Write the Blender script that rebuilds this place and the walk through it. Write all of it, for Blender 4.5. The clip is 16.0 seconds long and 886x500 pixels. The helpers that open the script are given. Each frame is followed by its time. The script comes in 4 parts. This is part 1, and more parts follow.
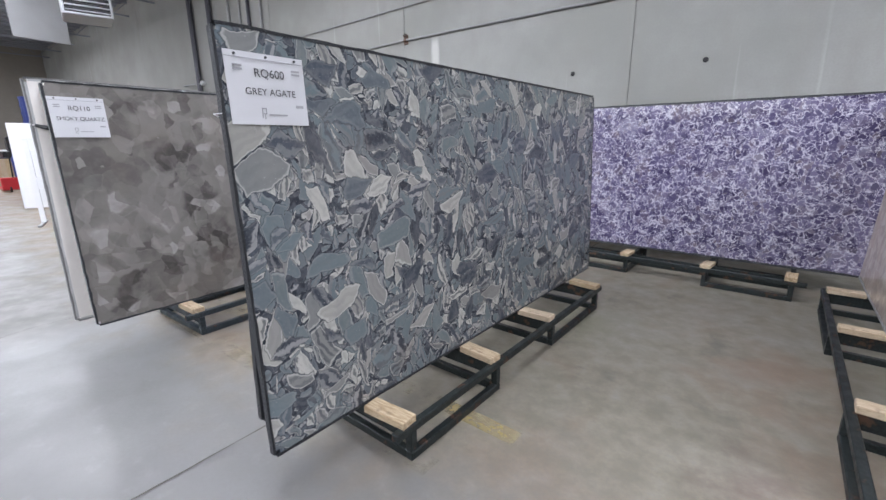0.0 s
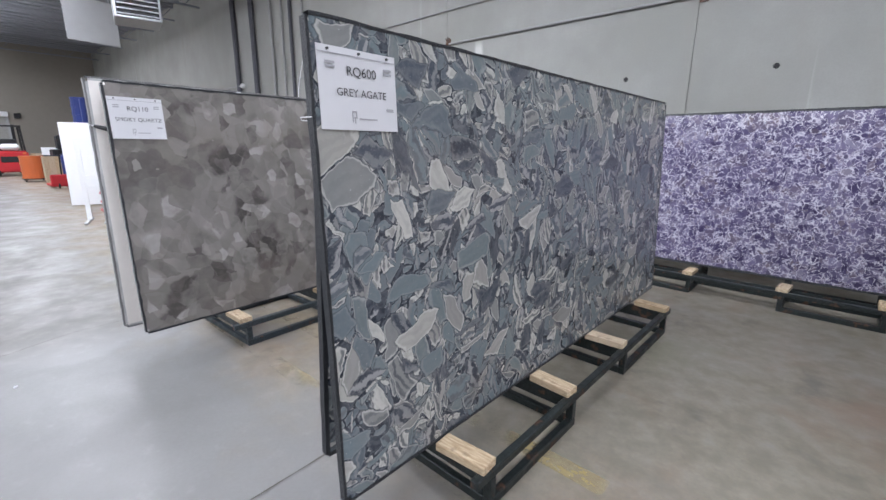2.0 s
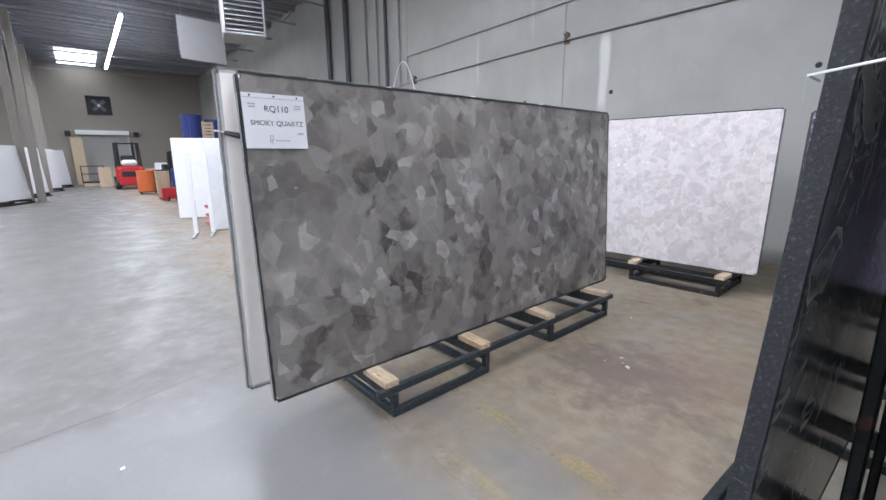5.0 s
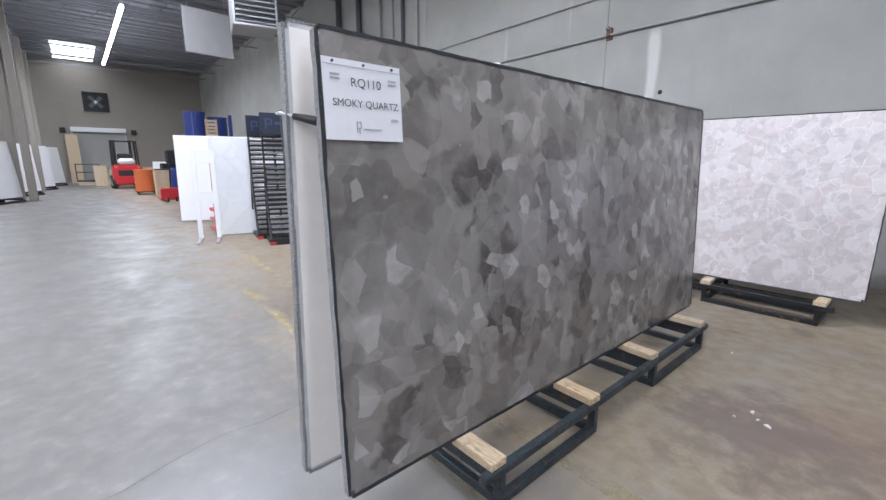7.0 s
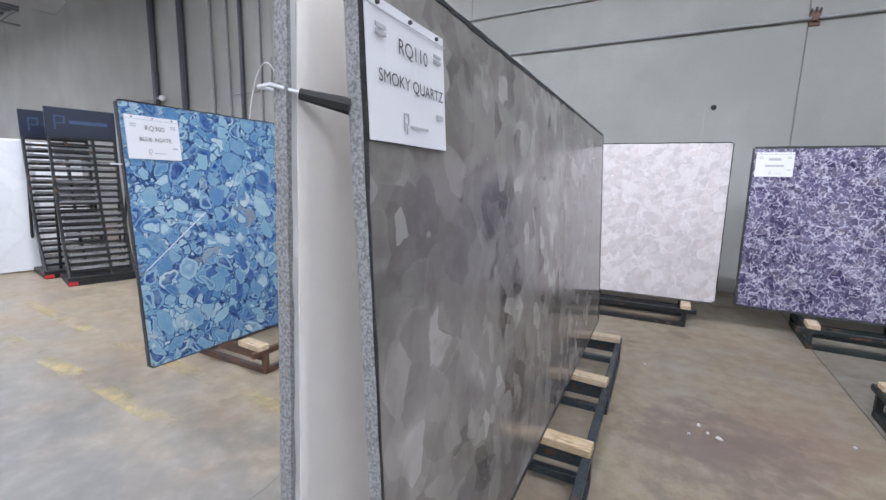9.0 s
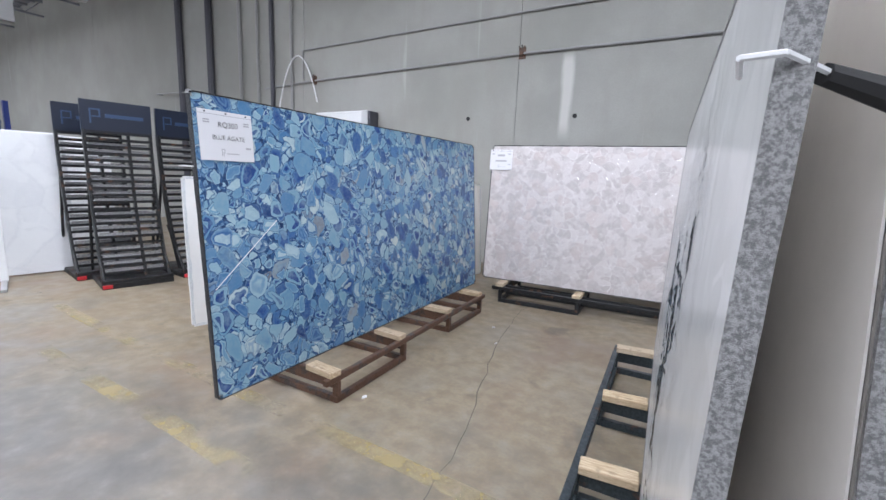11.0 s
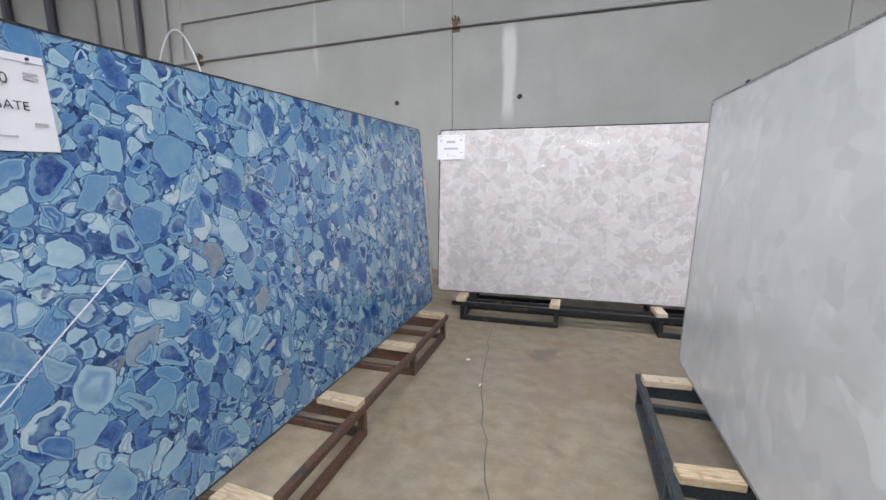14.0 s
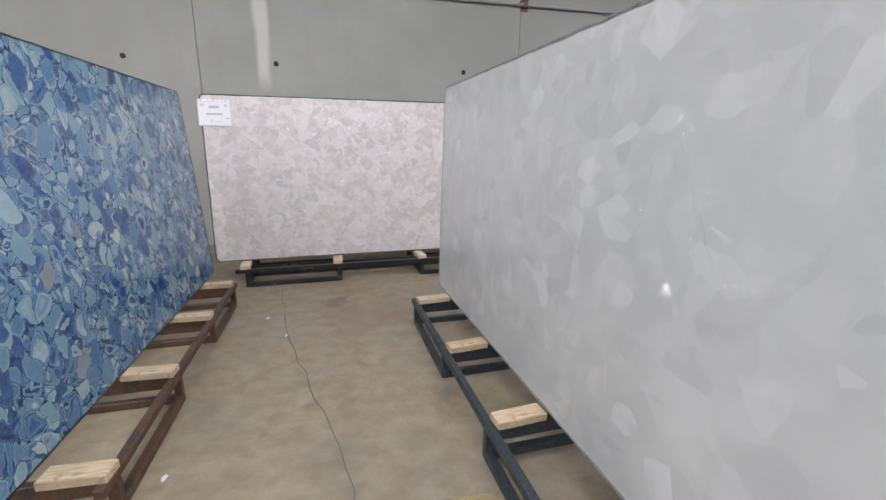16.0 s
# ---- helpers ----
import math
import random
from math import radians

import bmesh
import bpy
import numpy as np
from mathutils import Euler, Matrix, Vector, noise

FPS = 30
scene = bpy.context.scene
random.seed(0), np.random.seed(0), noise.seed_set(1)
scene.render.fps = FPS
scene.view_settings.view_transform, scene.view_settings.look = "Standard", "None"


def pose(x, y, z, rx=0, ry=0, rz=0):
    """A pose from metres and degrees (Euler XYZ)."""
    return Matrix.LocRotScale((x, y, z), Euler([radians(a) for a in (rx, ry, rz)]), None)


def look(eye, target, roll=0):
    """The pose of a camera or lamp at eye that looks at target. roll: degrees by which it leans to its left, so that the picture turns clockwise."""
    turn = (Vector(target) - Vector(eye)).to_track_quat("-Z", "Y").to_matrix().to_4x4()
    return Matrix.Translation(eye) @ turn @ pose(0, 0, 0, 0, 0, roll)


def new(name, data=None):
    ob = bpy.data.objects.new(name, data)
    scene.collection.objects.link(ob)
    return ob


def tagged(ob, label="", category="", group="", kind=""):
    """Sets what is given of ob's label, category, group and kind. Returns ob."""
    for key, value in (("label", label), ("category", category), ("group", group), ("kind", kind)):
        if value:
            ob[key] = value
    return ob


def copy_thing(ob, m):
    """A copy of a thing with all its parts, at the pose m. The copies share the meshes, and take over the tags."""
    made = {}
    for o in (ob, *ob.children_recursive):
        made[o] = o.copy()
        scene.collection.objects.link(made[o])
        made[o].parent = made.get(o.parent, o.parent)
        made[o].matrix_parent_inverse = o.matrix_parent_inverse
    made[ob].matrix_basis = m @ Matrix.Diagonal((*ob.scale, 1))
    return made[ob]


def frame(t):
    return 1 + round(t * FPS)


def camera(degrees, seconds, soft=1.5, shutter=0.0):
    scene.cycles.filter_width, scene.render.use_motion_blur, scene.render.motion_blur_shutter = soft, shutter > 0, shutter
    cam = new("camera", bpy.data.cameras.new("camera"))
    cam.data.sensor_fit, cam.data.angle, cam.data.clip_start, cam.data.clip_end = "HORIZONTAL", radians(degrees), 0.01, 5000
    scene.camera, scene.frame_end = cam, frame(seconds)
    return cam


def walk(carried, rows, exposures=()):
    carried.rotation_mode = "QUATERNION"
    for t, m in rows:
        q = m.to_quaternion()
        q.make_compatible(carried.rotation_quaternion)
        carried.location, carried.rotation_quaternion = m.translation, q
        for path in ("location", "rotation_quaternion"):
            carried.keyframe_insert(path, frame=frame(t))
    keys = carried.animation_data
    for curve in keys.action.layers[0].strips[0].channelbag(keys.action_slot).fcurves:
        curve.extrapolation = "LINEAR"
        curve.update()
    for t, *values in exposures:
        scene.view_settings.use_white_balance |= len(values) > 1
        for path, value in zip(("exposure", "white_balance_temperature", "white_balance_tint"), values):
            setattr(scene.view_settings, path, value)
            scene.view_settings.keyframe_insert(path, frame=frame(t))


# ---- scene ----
cam = camera(91.8, 16.0)
PATH = [
    (0, (-1.607, 0.311, 1.343), (-2.806, 1.834, 0.852), -0.5),
    (0.5, (-1.627, 0.322, 1.345), (-2.862, 1.819, 0.865), -0.5),
    (1, (-1.681, 0.327, 1.348), (-2.959, 1.789, 0.868), -0.5),
    (1.5, (-1.793, 0.329, 1.355), (-3.079, 1.785, 0.879), 0.1),
    (2, (-1.93, 0.311, 1.358), (-3.215, 1.77, 0.888), 0.5),
    (2.5, (-2.055, 0.308, 1.359), (-3.349, 1.761, 0.895), 0.7),
    (3, (-2.213, 0.385, 1.35), (-3.588, 1.763, 0.893), 0.2),
    (3.5, (-2.372, 0.447, 1.351), (-3.83, 1.741, 0.905), -0.3),
    (4, (-2.572, 0.43, 1.354), (-4.07, 1.677, 0.907), -0.3),
    (4.2, (-2.662, 0.399, 1.352), (-4.166, 1.646, 0.925), -0.7),
    (6.3, (-3.501, 0.397, 1.341), (-5.013, 1.634, 0.908), -0.1),
    (6.5, (-3.568, 0.376, 1.339), (-5.079, 1.614, 0.911), 0.0),
    (7, (-3.79, 0.385, 1.328), (-5.287, 1.646, 0.917), 0.4),
    (7.5, (-3.994, 0.381, 1.323), (-5.378, 1.78, 0.967), 0.4),
    (8, (-4.2, 0.278, 1.327), (-5.306, 1.909, 0.991), 1.9),
    (8.5, (-4.343, 0.243, 1.321), (-5.259, 1.991, 0.999), 2.3),
    (9, (-4.547, 0.377, 1.322), (-5.478, 2.117, 0.999), 1.5),
    (9.5, (-4.689, 0.393, 1.327), (-5.708, 2.084, 1.006), 1.1),
    (9.7, (-4.754, 0.378, 1.326), (-5.772, 2.069, 1.002), 1.3),
    (11.8, (-5.391, 0.616, 1.374), (-6.332, 2.349, 1.043), 2.6),
    (12, (-5.44, 0.688, 1.346), (-6.381, 2.423, 1.025), 2.6),
    (12.5, (-5.626, 0.767, 1.352), (-6.472, 2.551, 1.032), 2.8),
    (13, (-5.748, 0.849, 1.343), (-6.458, 2.691, 1.022), 2.5),
    (13.5, (-5.815, 1.006, 1.331), (-6.472, 2.866, 1.003), 1.4),
    (14, (-5.854, 1.154, 1.335), (-6.47, 3.024, 0.984), -0.2),
    (14.5, (-5.933, 1.183, 1.328), (-6.2, 3.126, 0.938), 0.8),
    (15, (-6.049, 1.101, 1.319), (-5.863, 3.044, 0.885), 0.1),
    (15.5, (-6.081, 0.941, 1.32), (-5.685, 2.846, 0.858), 0.8),
    (16, (-6.037, 0.679, 1.317), (-5.569, 2.563, 0.839), 0.5),
]
EXPOSURES = [(0.0, 0.13, 6200, 12), (6.5, 0.06, 6100, 12), (9.5, 0.1, 6100, 12), (12.0, -0.13, 6200, 11), (14.0, -0.1, 6400, 11), (16.0, -0.26, 6650, 11)]
walk(cam, [(t, look(eye, target, roll)) for t, eye, target, roll in PATH], EXPOSURES)

# ---- world and light ----
world = bpy.data.worlds.new("world")
scene.world = world
world.use_nodes = True
sky = world.node_tree.nodes.new("ShaderNodeTexSky")
sky.sky_type, sky.sun_disc, sky.sun_elevation, sky.sun_rotation = "NISHITA", False, radians(40), radians(200)
world.node_tree.links.new(sky.outputs[0], world.node_tree.nodes["Background"].inputs[0])
world.node_tree.nodes["Background"].inputs[1].default_value = 0.1

ROOF = 6.15
WALL_Y = 6.775
WEST, EAST, SOUTH = -34.5, 7.0, -13.0


def ceiling_area(x, y, z, length, width, watts, colour):
    lamp = bpy.data.lights.new("ceiling_light_source", "AREA")
    lamp.shape, lamp.size, lamp.size_y, lamp.energy, lamp.color = "RECTANGLE", length, width, watts, colour
    new("ceiling_light_source", lamp).matrix_world = pose(x, y, z)


LED = (0.92, 0.935, 1.0)
ROWS_Y = (1.9, -3.2, -8.4)
for row_y in ROWS_Y:
    ceiling_area(-24.0, row_y, 5.3, 11.0, 0.25, 420, LED)
    ceiling_area(-8.0, row_y, 5.3, 13.0, 0.25, 520, LED)
    ceiling_area(3.0, row_y, 5.3, 5.0, 0.25, 230, LED)


# ---- materials ----
class Net:
    """A small wrapper for building a node material."""

    def __init__(self, name):
        self.mat = bpy.data.materials.new(name)
        self.mat.use_nodes = True
        self.tree = self.mat.node_tree
        self.bsdf = self.tree.nodes["Principled BSDF"]
        self.coord = self.tree.nodes.new("ShaderNodeTexCoord").outputs["Object"]

    def node(self, kind, props=None, **ins):
        n = self.tree.nodes.new("ShaderNode" + kind)
        for k, v in (props or {}).items():
            setattr(n, k, v)
        for k, v in ins.items():
            self.put(n.inputs[int(k[1:]) if k[0] == "i" and k[1:].isdigit() else k.replace("_", " ")], v)
        return n

    def put(self, socket, v):
        if isinstance(v, bpy.types.NodeSocket):
            self.tree.links.new(v, socket)
        else:
            socket.default_value = (*v, 1) if isinstance(v, tuple) and len(v) == 3 and socket.type == "RGBA" else v

    def math(self, op, a, b=0.0, c=0.0):
        return self.node("Math", {"operation": op}, i0=a, i1=b, i2=c).outputs[0]

    def vec(self, op, a, b):
        n = self.node("VectorMath", {"operation": op}, i0=a)
        self.put(n.inputs["Scale"] if op == "SCALE" else n.inputs[1], b)
        return n.outputs[0]

    def noise(self, scale, detail=4.0, vector=None, rough=0.55):
        return self.node("TexNoise", Vector=vector or self.coord, Scale=scale, Detail=detail, Roughness=rough)

    def warp(self, scale, amount, vector=None, detail=2.0):
        n = self.noise(scale, detail, vector)
        return self.vec("ADD", vector or self.coord, self.vec("SCALE", self.vec("SUBTRACT", n.outputs["Color"], (0.5, 0.5, 0.5)), amount))

    def voronoi(self, scale, vector, feature="F1", rand=1.0):
        return self.node("TexVoronoi", {"feature": feature}, Vector=vector, Scale=scale, Randomness=rand)

    def soft(self, scale, vector, smooth=0.2):
        n = self.node("TexVoronoi", {"feature": "SMOOTH_F1"}, Vector=vector, Scale=scale, Smoothness=smooth)
        return self.split(n.outputs["Color"])

    def ramp(self, fac, stops, mode="LINEAR"):
        n = self.node("ValToRGB", i0=fac)
        n.color_ramp.interpolation = mode
        e = n.color_ramp.elements
        while len(e) < len(stops):
            e.new(0.5)
        for el, (p, c) in zip(e, stops):
            el.position = p
            el.color = (*c, 1) if isinstance(c, tuple) else (c, c, c, 1)
        return n.outputs[0]

    def mix(self, fac, a, b, blend="MIX"):
        n = self.node("Mix", {"data_type": "RGBA", "blend_type": blend})
        for sock, v in ((n.inputs[0], fac), (n.inputs[6], a), (n.inputs[7], b)):
            self.put(sock, v)
        return n.outputs[2]

    def step(self, x, lo, hi, a=0.0, b=1.0):
        return self.node("MapRange", {"interpolation_type": "SMOOTHSTEP"}, i0=x, i1=lo, i2=hi, i3=a, i4=b).outputs[0]

    def split(self, colour):
        return self.node("SeparateColor", i0=colour).outputs

    def done(self, colour, rough=0.5, metal=0.0, bump=None, strength=0.2, dist=0.005, coat=0.0, spec=0.5):
        self.put(self.bsdf.inputs["Base Color"], colour)
        self.put(self.bsdf.inputs["Roughness"], rough)
        self.put(self.bsdf.inputs["Metallic"], metal)
        self.put(self.bsdf.inputs["Specular IOR Level"], spec)
        self.put(self.bsdf.inputs["Coat Weight"], coat)
        self.put(self.bsdf.inputs["Coat Roughness"], 0.12)
        if bump is not None:
            b = self.node("Bump", Height=bump, Strength=strength, Distance=dist)
            self.tree.links.new(b.outputs[0], self.bsdf.inputs["Normal"])
        return self.mat


def m_plain(name, colour, rough=0.5, metal=0.0, vary=0.25, scale=6.0, strength=0.12):
    n = Net(name)
    a = n.noise(scale, 5).outputs[0]
    b = n.noise(scale * 9, 3).outputs[0]
    dark = tuple(c * (1 - vary) for c in colour)
    lite = tuple(min(1, c * (1 + vary)) for c in colour)
    col = n.mix(n.math("MULTIPLY_ADD", b, 0.4, n.math("MULTIPLY", a, 0.6)), dark, lite)
    return n.done(col, n.step(a, 0.3, 0.7, rough * 0.85, min(1, rough * 1.15)), metal, b, strength, 0.002)


def m_grey_agate():
    n = Net("grey_agate_stone")
    p = n.warp(1.7, 0.22)
    p = n.warp(9, 0.05, p)
    p = n.warp(40, 0.012, p)
    fine = n.noise(60, 5, rough=0.7).outputs[0]
    rough_edge = n.noise(26, 4, p, 0.65).outputs[0]
    cloud = n.noise(12, 5, p, 0.65).outputs[0]

    def turned(angle, stretch, shift):
        q = n.node("Mapping", Vector=p, Location=(shift, 0, shift * 0.7), Rotation=(0, angle, 0)).outputs[0]
        return n.node("Mapping", Vector=q, Scale=(1.0, 1.0, stretch)).outputs[0]

    def shards(angle, stretch, scale, keep, shift, pale):
        """Long angular slices lying one way; stripes run along them, a light seam goes round the pale ones."""
        q = turned(angle, stretch, shift)
        v = n.voronoi(scale, q, rand=0.95)
        r, g, b = n.split(v.outputs["Color"])[:3]
        edge = n.voronoi(scale, q, "DISTANCE_TO_EDGE", 0.95).outputs[0]
        d = n.math("SUBTRACT", n.math("MULTIPLY_ADD", rough_edge, 0.16, edge), n.math("MULTIPLY_ADD", g, 0.08, 0.10))
        tone = n.math("ADD", n.math("MULTIPLY", r, 1.0 - pale), n.math("MULTIPLY", n.step(b, 0.35, 0.65), pale))
        col = n.ramp(tone, [(0.0, (0.028, 0.034, 0.046)), (0.25, (0.062, 0.073, 0.094)), (0.5, (0.16, 0.197, 0.215)), (0.62, (0.15, 0.18, 0.19)), (0.75, (0.25, 0.248, 0.24)), (0.88, (0.38, 0.37, 0.34)), (1.0, (0.52, 0.51, 0.475))])
        z = n.node("SeparateXYZ", i0=q).outputs[2]
        band = n.math("MULTIPLY_ADD", n.math("SINE", n.math("ADD", n.math("MULTIPLY", z, n.math("MULTIPLY_ADD", b, 70.0, 45.0)), n.math("MULTIPLY", cloud, 13.0))), 0.5, 0.5)
        col = n.mix(n.math("MULTIPLY", n.step(band, 0.3, 0.85), n.step(g, 0.25, 0.7, 0.1, 0.8)), col, n.mix(n.step(tone, 0.35, 0.55), (0.36, 0.36, 0.36), (0.07, 0.078, 0.092)))
        col = n.mix(n.step(cloud, 0.42, 0.66, 0.0, 0.35), col, n.mix(n.step(tone, 0.3, 0.7), (0.15, 0.16, 0.175), (0.27, 0.268, 0.26)))
        seam = n.math("MULTIPLY", n.step(d, 0.012, 0.03), n.step(d, 0.04, 0.09, 1.0, 0.0))
        col = n.mix(n.math("MULTIPLY", seam, n.step(tone, 0.5, 0.8, 0.1, 0.7)), col, (0.56, 0.55, 0.52))
        here = n.step(n.math("FRACT", n.math("MULTIPLY", n.math("ADD", r, b), 5.3)), keep - 0.01, keep, 1.0, 0.0)
        line = n.math("MULTIPLY", here, n.step(d, -0.03, 0.0))
        return col, n.math("MULTIPLY", here, n.step(d, 0.0, 0.016)), line
    flow = n.math("MULTIPLY_ADD", n.math("SINE", n.math("MULTIPLY", n.noise(3.0, 3, p).outputs[0], 95.0)), 0.5, 0.5)
    col = n.mix(n.step(flow, 0.4, 1.0, 0.0, 0.5), (0.03, 0.036, 0.048), (0.13, 0.14, 0.16))
    for args in ((0.5, 2.1, 14.0, 0.9, 0.0, 0.4), (-0.7, 2.1, 10.5, 0.65, 2.3, 0.5), (1.3, 2.5, 7.6, 0.6, 4.1, 0.5), (2.0, 2.2, 7.0, 0.48, 7.7, 0.45), (0.2, 2.0, 6.4, 0.36, 9.2, 0.45)):
        face, inside, line = shards(*args)
        col = n.mix(n.math("MULTIPLY", line, 0.6), col, (0.04, 0.046, 0.058))
        col = n.mix(inside, col, face)
    tint = n.noise(2.3, 3).outputs[0]
    col = n.mix(n.step(tint, 0.6, 0.75, 0.0, 0.3), col, (0.10, 0.075, 0.065))
    col = n.mix(n.step(fine, 0.42, 0.66, 0.0, 0.3), col, n.mix(0.35, col, (0.30, 0.31, 0.33)))
    col = n.mix(n.step(n.noise(120, 2).outputs[0], 0.69, 0.74, 0.0, 0.5), col, (0.6, 0.6, 0.6))
    return n.done(col, n.step(fine, 0.2, 0.8, 0.10, 0.2))


def m_blue_agate():
    n = Net("blue_agate_stone")
    p = n.warp(2.6, 0.14)
    p = n.warp(11, 0.04, p)
    p = n.warp(34, 0.012, p)
    wob = n.noise(20, 3, p).outputs[0]
    cloud = n.noise(14, 5, p, 0.65).outputs[0]

    def layer(scale, keep, angle, stretch, shift):
        """Rounded agate slices packed close, each with faint rings and some with a dark or pale heart."""
        q = n.node("Mapping", Vector=p, Location=(shift, 0, shift), Rotation=(0, angle, 0)).outputs[0]
        q = n.node("Mapping", Vector=q, Scale=(1.0, 1.0, stretch)).outputs[0]
        v = n.voronoi(scale, q, rand=0.9)
        r, g, b = n.split(v.outputs["Color"])[:3]
        edge = n.voronoi(scale, q, "DISTANCE_TO_EDGE", 0.9).outputs[0]
        corner = n.math("MAXIMUM", n.math("SUBTRACT", v.outputs["Distance"], 0.42), 0.0)
        d = n.math("SUBTRACT", n.math("MULTIPLY_ADD", wob, 0.12, edge), n.math("MULTIPLY_ADD", corner, 0.40, 0.08))
        col = n.ramp(r, [(0.0, (0.012, 0.036, 0.14)), (0.16, (0.03, 0.10, 0.28)), (0.34, (0.085, 0.21, 0.37)), (0.55, (0.14, 0.285, 0.41)), (0.75, (0.21, 0.36, 0.46)), (0.89, (0.34, 0.47, 0.53)), (0.95, (0.46, 0.54, 0.54)), (1.0, (0.12, 0.12, 0.15))])
        rings = n.math("MULTIPLY_ADD", n.math("SINE", n.math("ADD", n.math("MULTIPLY", d, n.math("MULTIPLY_ADD", b, 60.0, 14.0)), n.math("MULTIPLY", cloud, 5.0))), 0.5, 0.5)
        col = n.mix(n.math("MULTIPLY", rings, n.step(g, 0.3, 0.9, 0.08, 0.6)), col, n.mix(n.step(r, 0.2, 0.4), (0.20, 0.37, 0.50), (0.06, 0.17, 0.36)))
        heart = n.math("MULTIPLY", n.step(d, 0.17, 0.19), n.step(b, 0.55, 0.6))
        col = n.mix(heart, col, n.mix(n.step(g, 0.6, 0.65), (0.015, 0.05, 0.20), (0.36, 0.48, 0.54)))
        rim = n.math("MULTIPLY", n.step(d, 0.015, 0.03), n.step(d, 0.05, 0.085, 1.0, 0.0))
        col = n.mix(n.math("MULTIPLY", rim, n.step(g, 0.2, 0.7, 0.15, 0.6)), col, (0.33, 0.49, 0.58))
        col = n.mix(n.step(cloud, 0.38, 0.68, 0.0, 0.6), col, n.mix(n.step(r, 0.15, 0.6), (0.075, 0.17, 0.33), (0.23, 0.35, 0.43)))
        here = n.step(n.math("FRACT", n.math("MULTIPLY", n.math("ADD", r, b), 6.7)), keep - 0.01, keep, 1.0, 0.0)
        return col, n.math("MULTIPLY", here, n.step(d, 0.0, 0.02)), n.math("MULTIPLY", here, n.step(d, -0.05, 0.0))
    tiny = n.split(n.voronoi(55, p).outputs["Color"])[0]
    col = n.ramp(tiny, [(0.0, (0.012, 0.03, 0.09)), (0.6, (0.03, 0.09, 0.22)), (1.0, (0.16, 0.29, 0.42))])
    for args in ((19.0, 1.1, 0.4, 1.2, 0.0), (12.0, 0.8, -0.5, 1.35, 3.1), (9.3, 0.6, 1.1, 1.2, 5.7), (8.2, 0.32, 2.1, 1.6, 8.3)):
        face, inside, line = layer(*args)
        col = n.mix(n.math("MULTIPLY", line, 0.7), col, (0.025, 0.065, 0.16))
        col = n.mix(inside, col, face)
    grain = n.noise(60, 4).outputs[0]
    col = n.mix(n.step(grain, 0.45, 0.75, 0.0, 0.25), col, n.mix(0.5, col, (0.3, 0.4, 0.48)))
    return n.done(col, n.step(cloud, 0.2, 0.8, 0.07, 0.16))


def m_smoky():
    n = Net("smoky_quartz_stone")
    p = n.warp(5, 0.09)
    p = n.warp(24, 0.02, p)
    tones = [(0.0, (0.06, 0.054, 0.051)), (0.15, (0.12, 0.111, 0.104)), (0.35, (0.178, 0.165, 0.153)), (0.65, (0.222, 0.207, 0.193)), (0.88, (0.30, 0.283, 0.265)), (1.0, (0.41, 0.395, 0.375))]

    def veil(scale, smooth, angle, stretch, shift):
        q = n.node("Mapping", Vector=p, Location=(shift, 0, shift * 0.6), Rotation=(0, angle, 0)).outputs[0]
        q = n.node("Mapping", Vector=q, Scale=(1.0, 1.0, stretch)).outputs[0]
        return n.soft(scale, q, smooth)
    cloud = n.noise(15, 5, p, 0.65).outputs[0]
    wide = n.noise(2.2, 3).outputs[0]
    # clear pieces seen through one another over a dark backing
    col = n.ramp(veil(4.5, 0.4, 0.3, 1.0, 0.0)[0], tones)
    for scale, smooth, angle, stretch, shift, lo in ((6.6, 0.2, 0.9, 1.3, 2.7, 0.3), (8.2, 0.15, -0.5, 1.4, 5.3, 0.45), (10.5, 0.12, 1.7, 1.4, 8.9, 0.6)):
        r, g, b = veil(scale, smooth, angle, stretch, shift)[:3]
        show = n.math("MULTIPLY", n.step(g, lo, lo + 0.12, 0.0, 0.75), n.step(n.noise(8, 3, p).outputs[0], 0.32, 0.6, 0.35, 1.0))
        col = n.mix(show, col, n.ramp(r, tones))
    col = n.mix(n.step(cloud, 0.42, 0.72, 0.0, 0.35), col, n.mix(0.5, col, (0.31, 0.285, 0.255)))
    col = n.mix(n.step(wide, 0.5, 0.7, 0.0, 0.3), col, (0.17, 0.142, 0.12))
    return n.done(col, n.step(cloud, 0.2, 0.8, 0.12, 0.2))


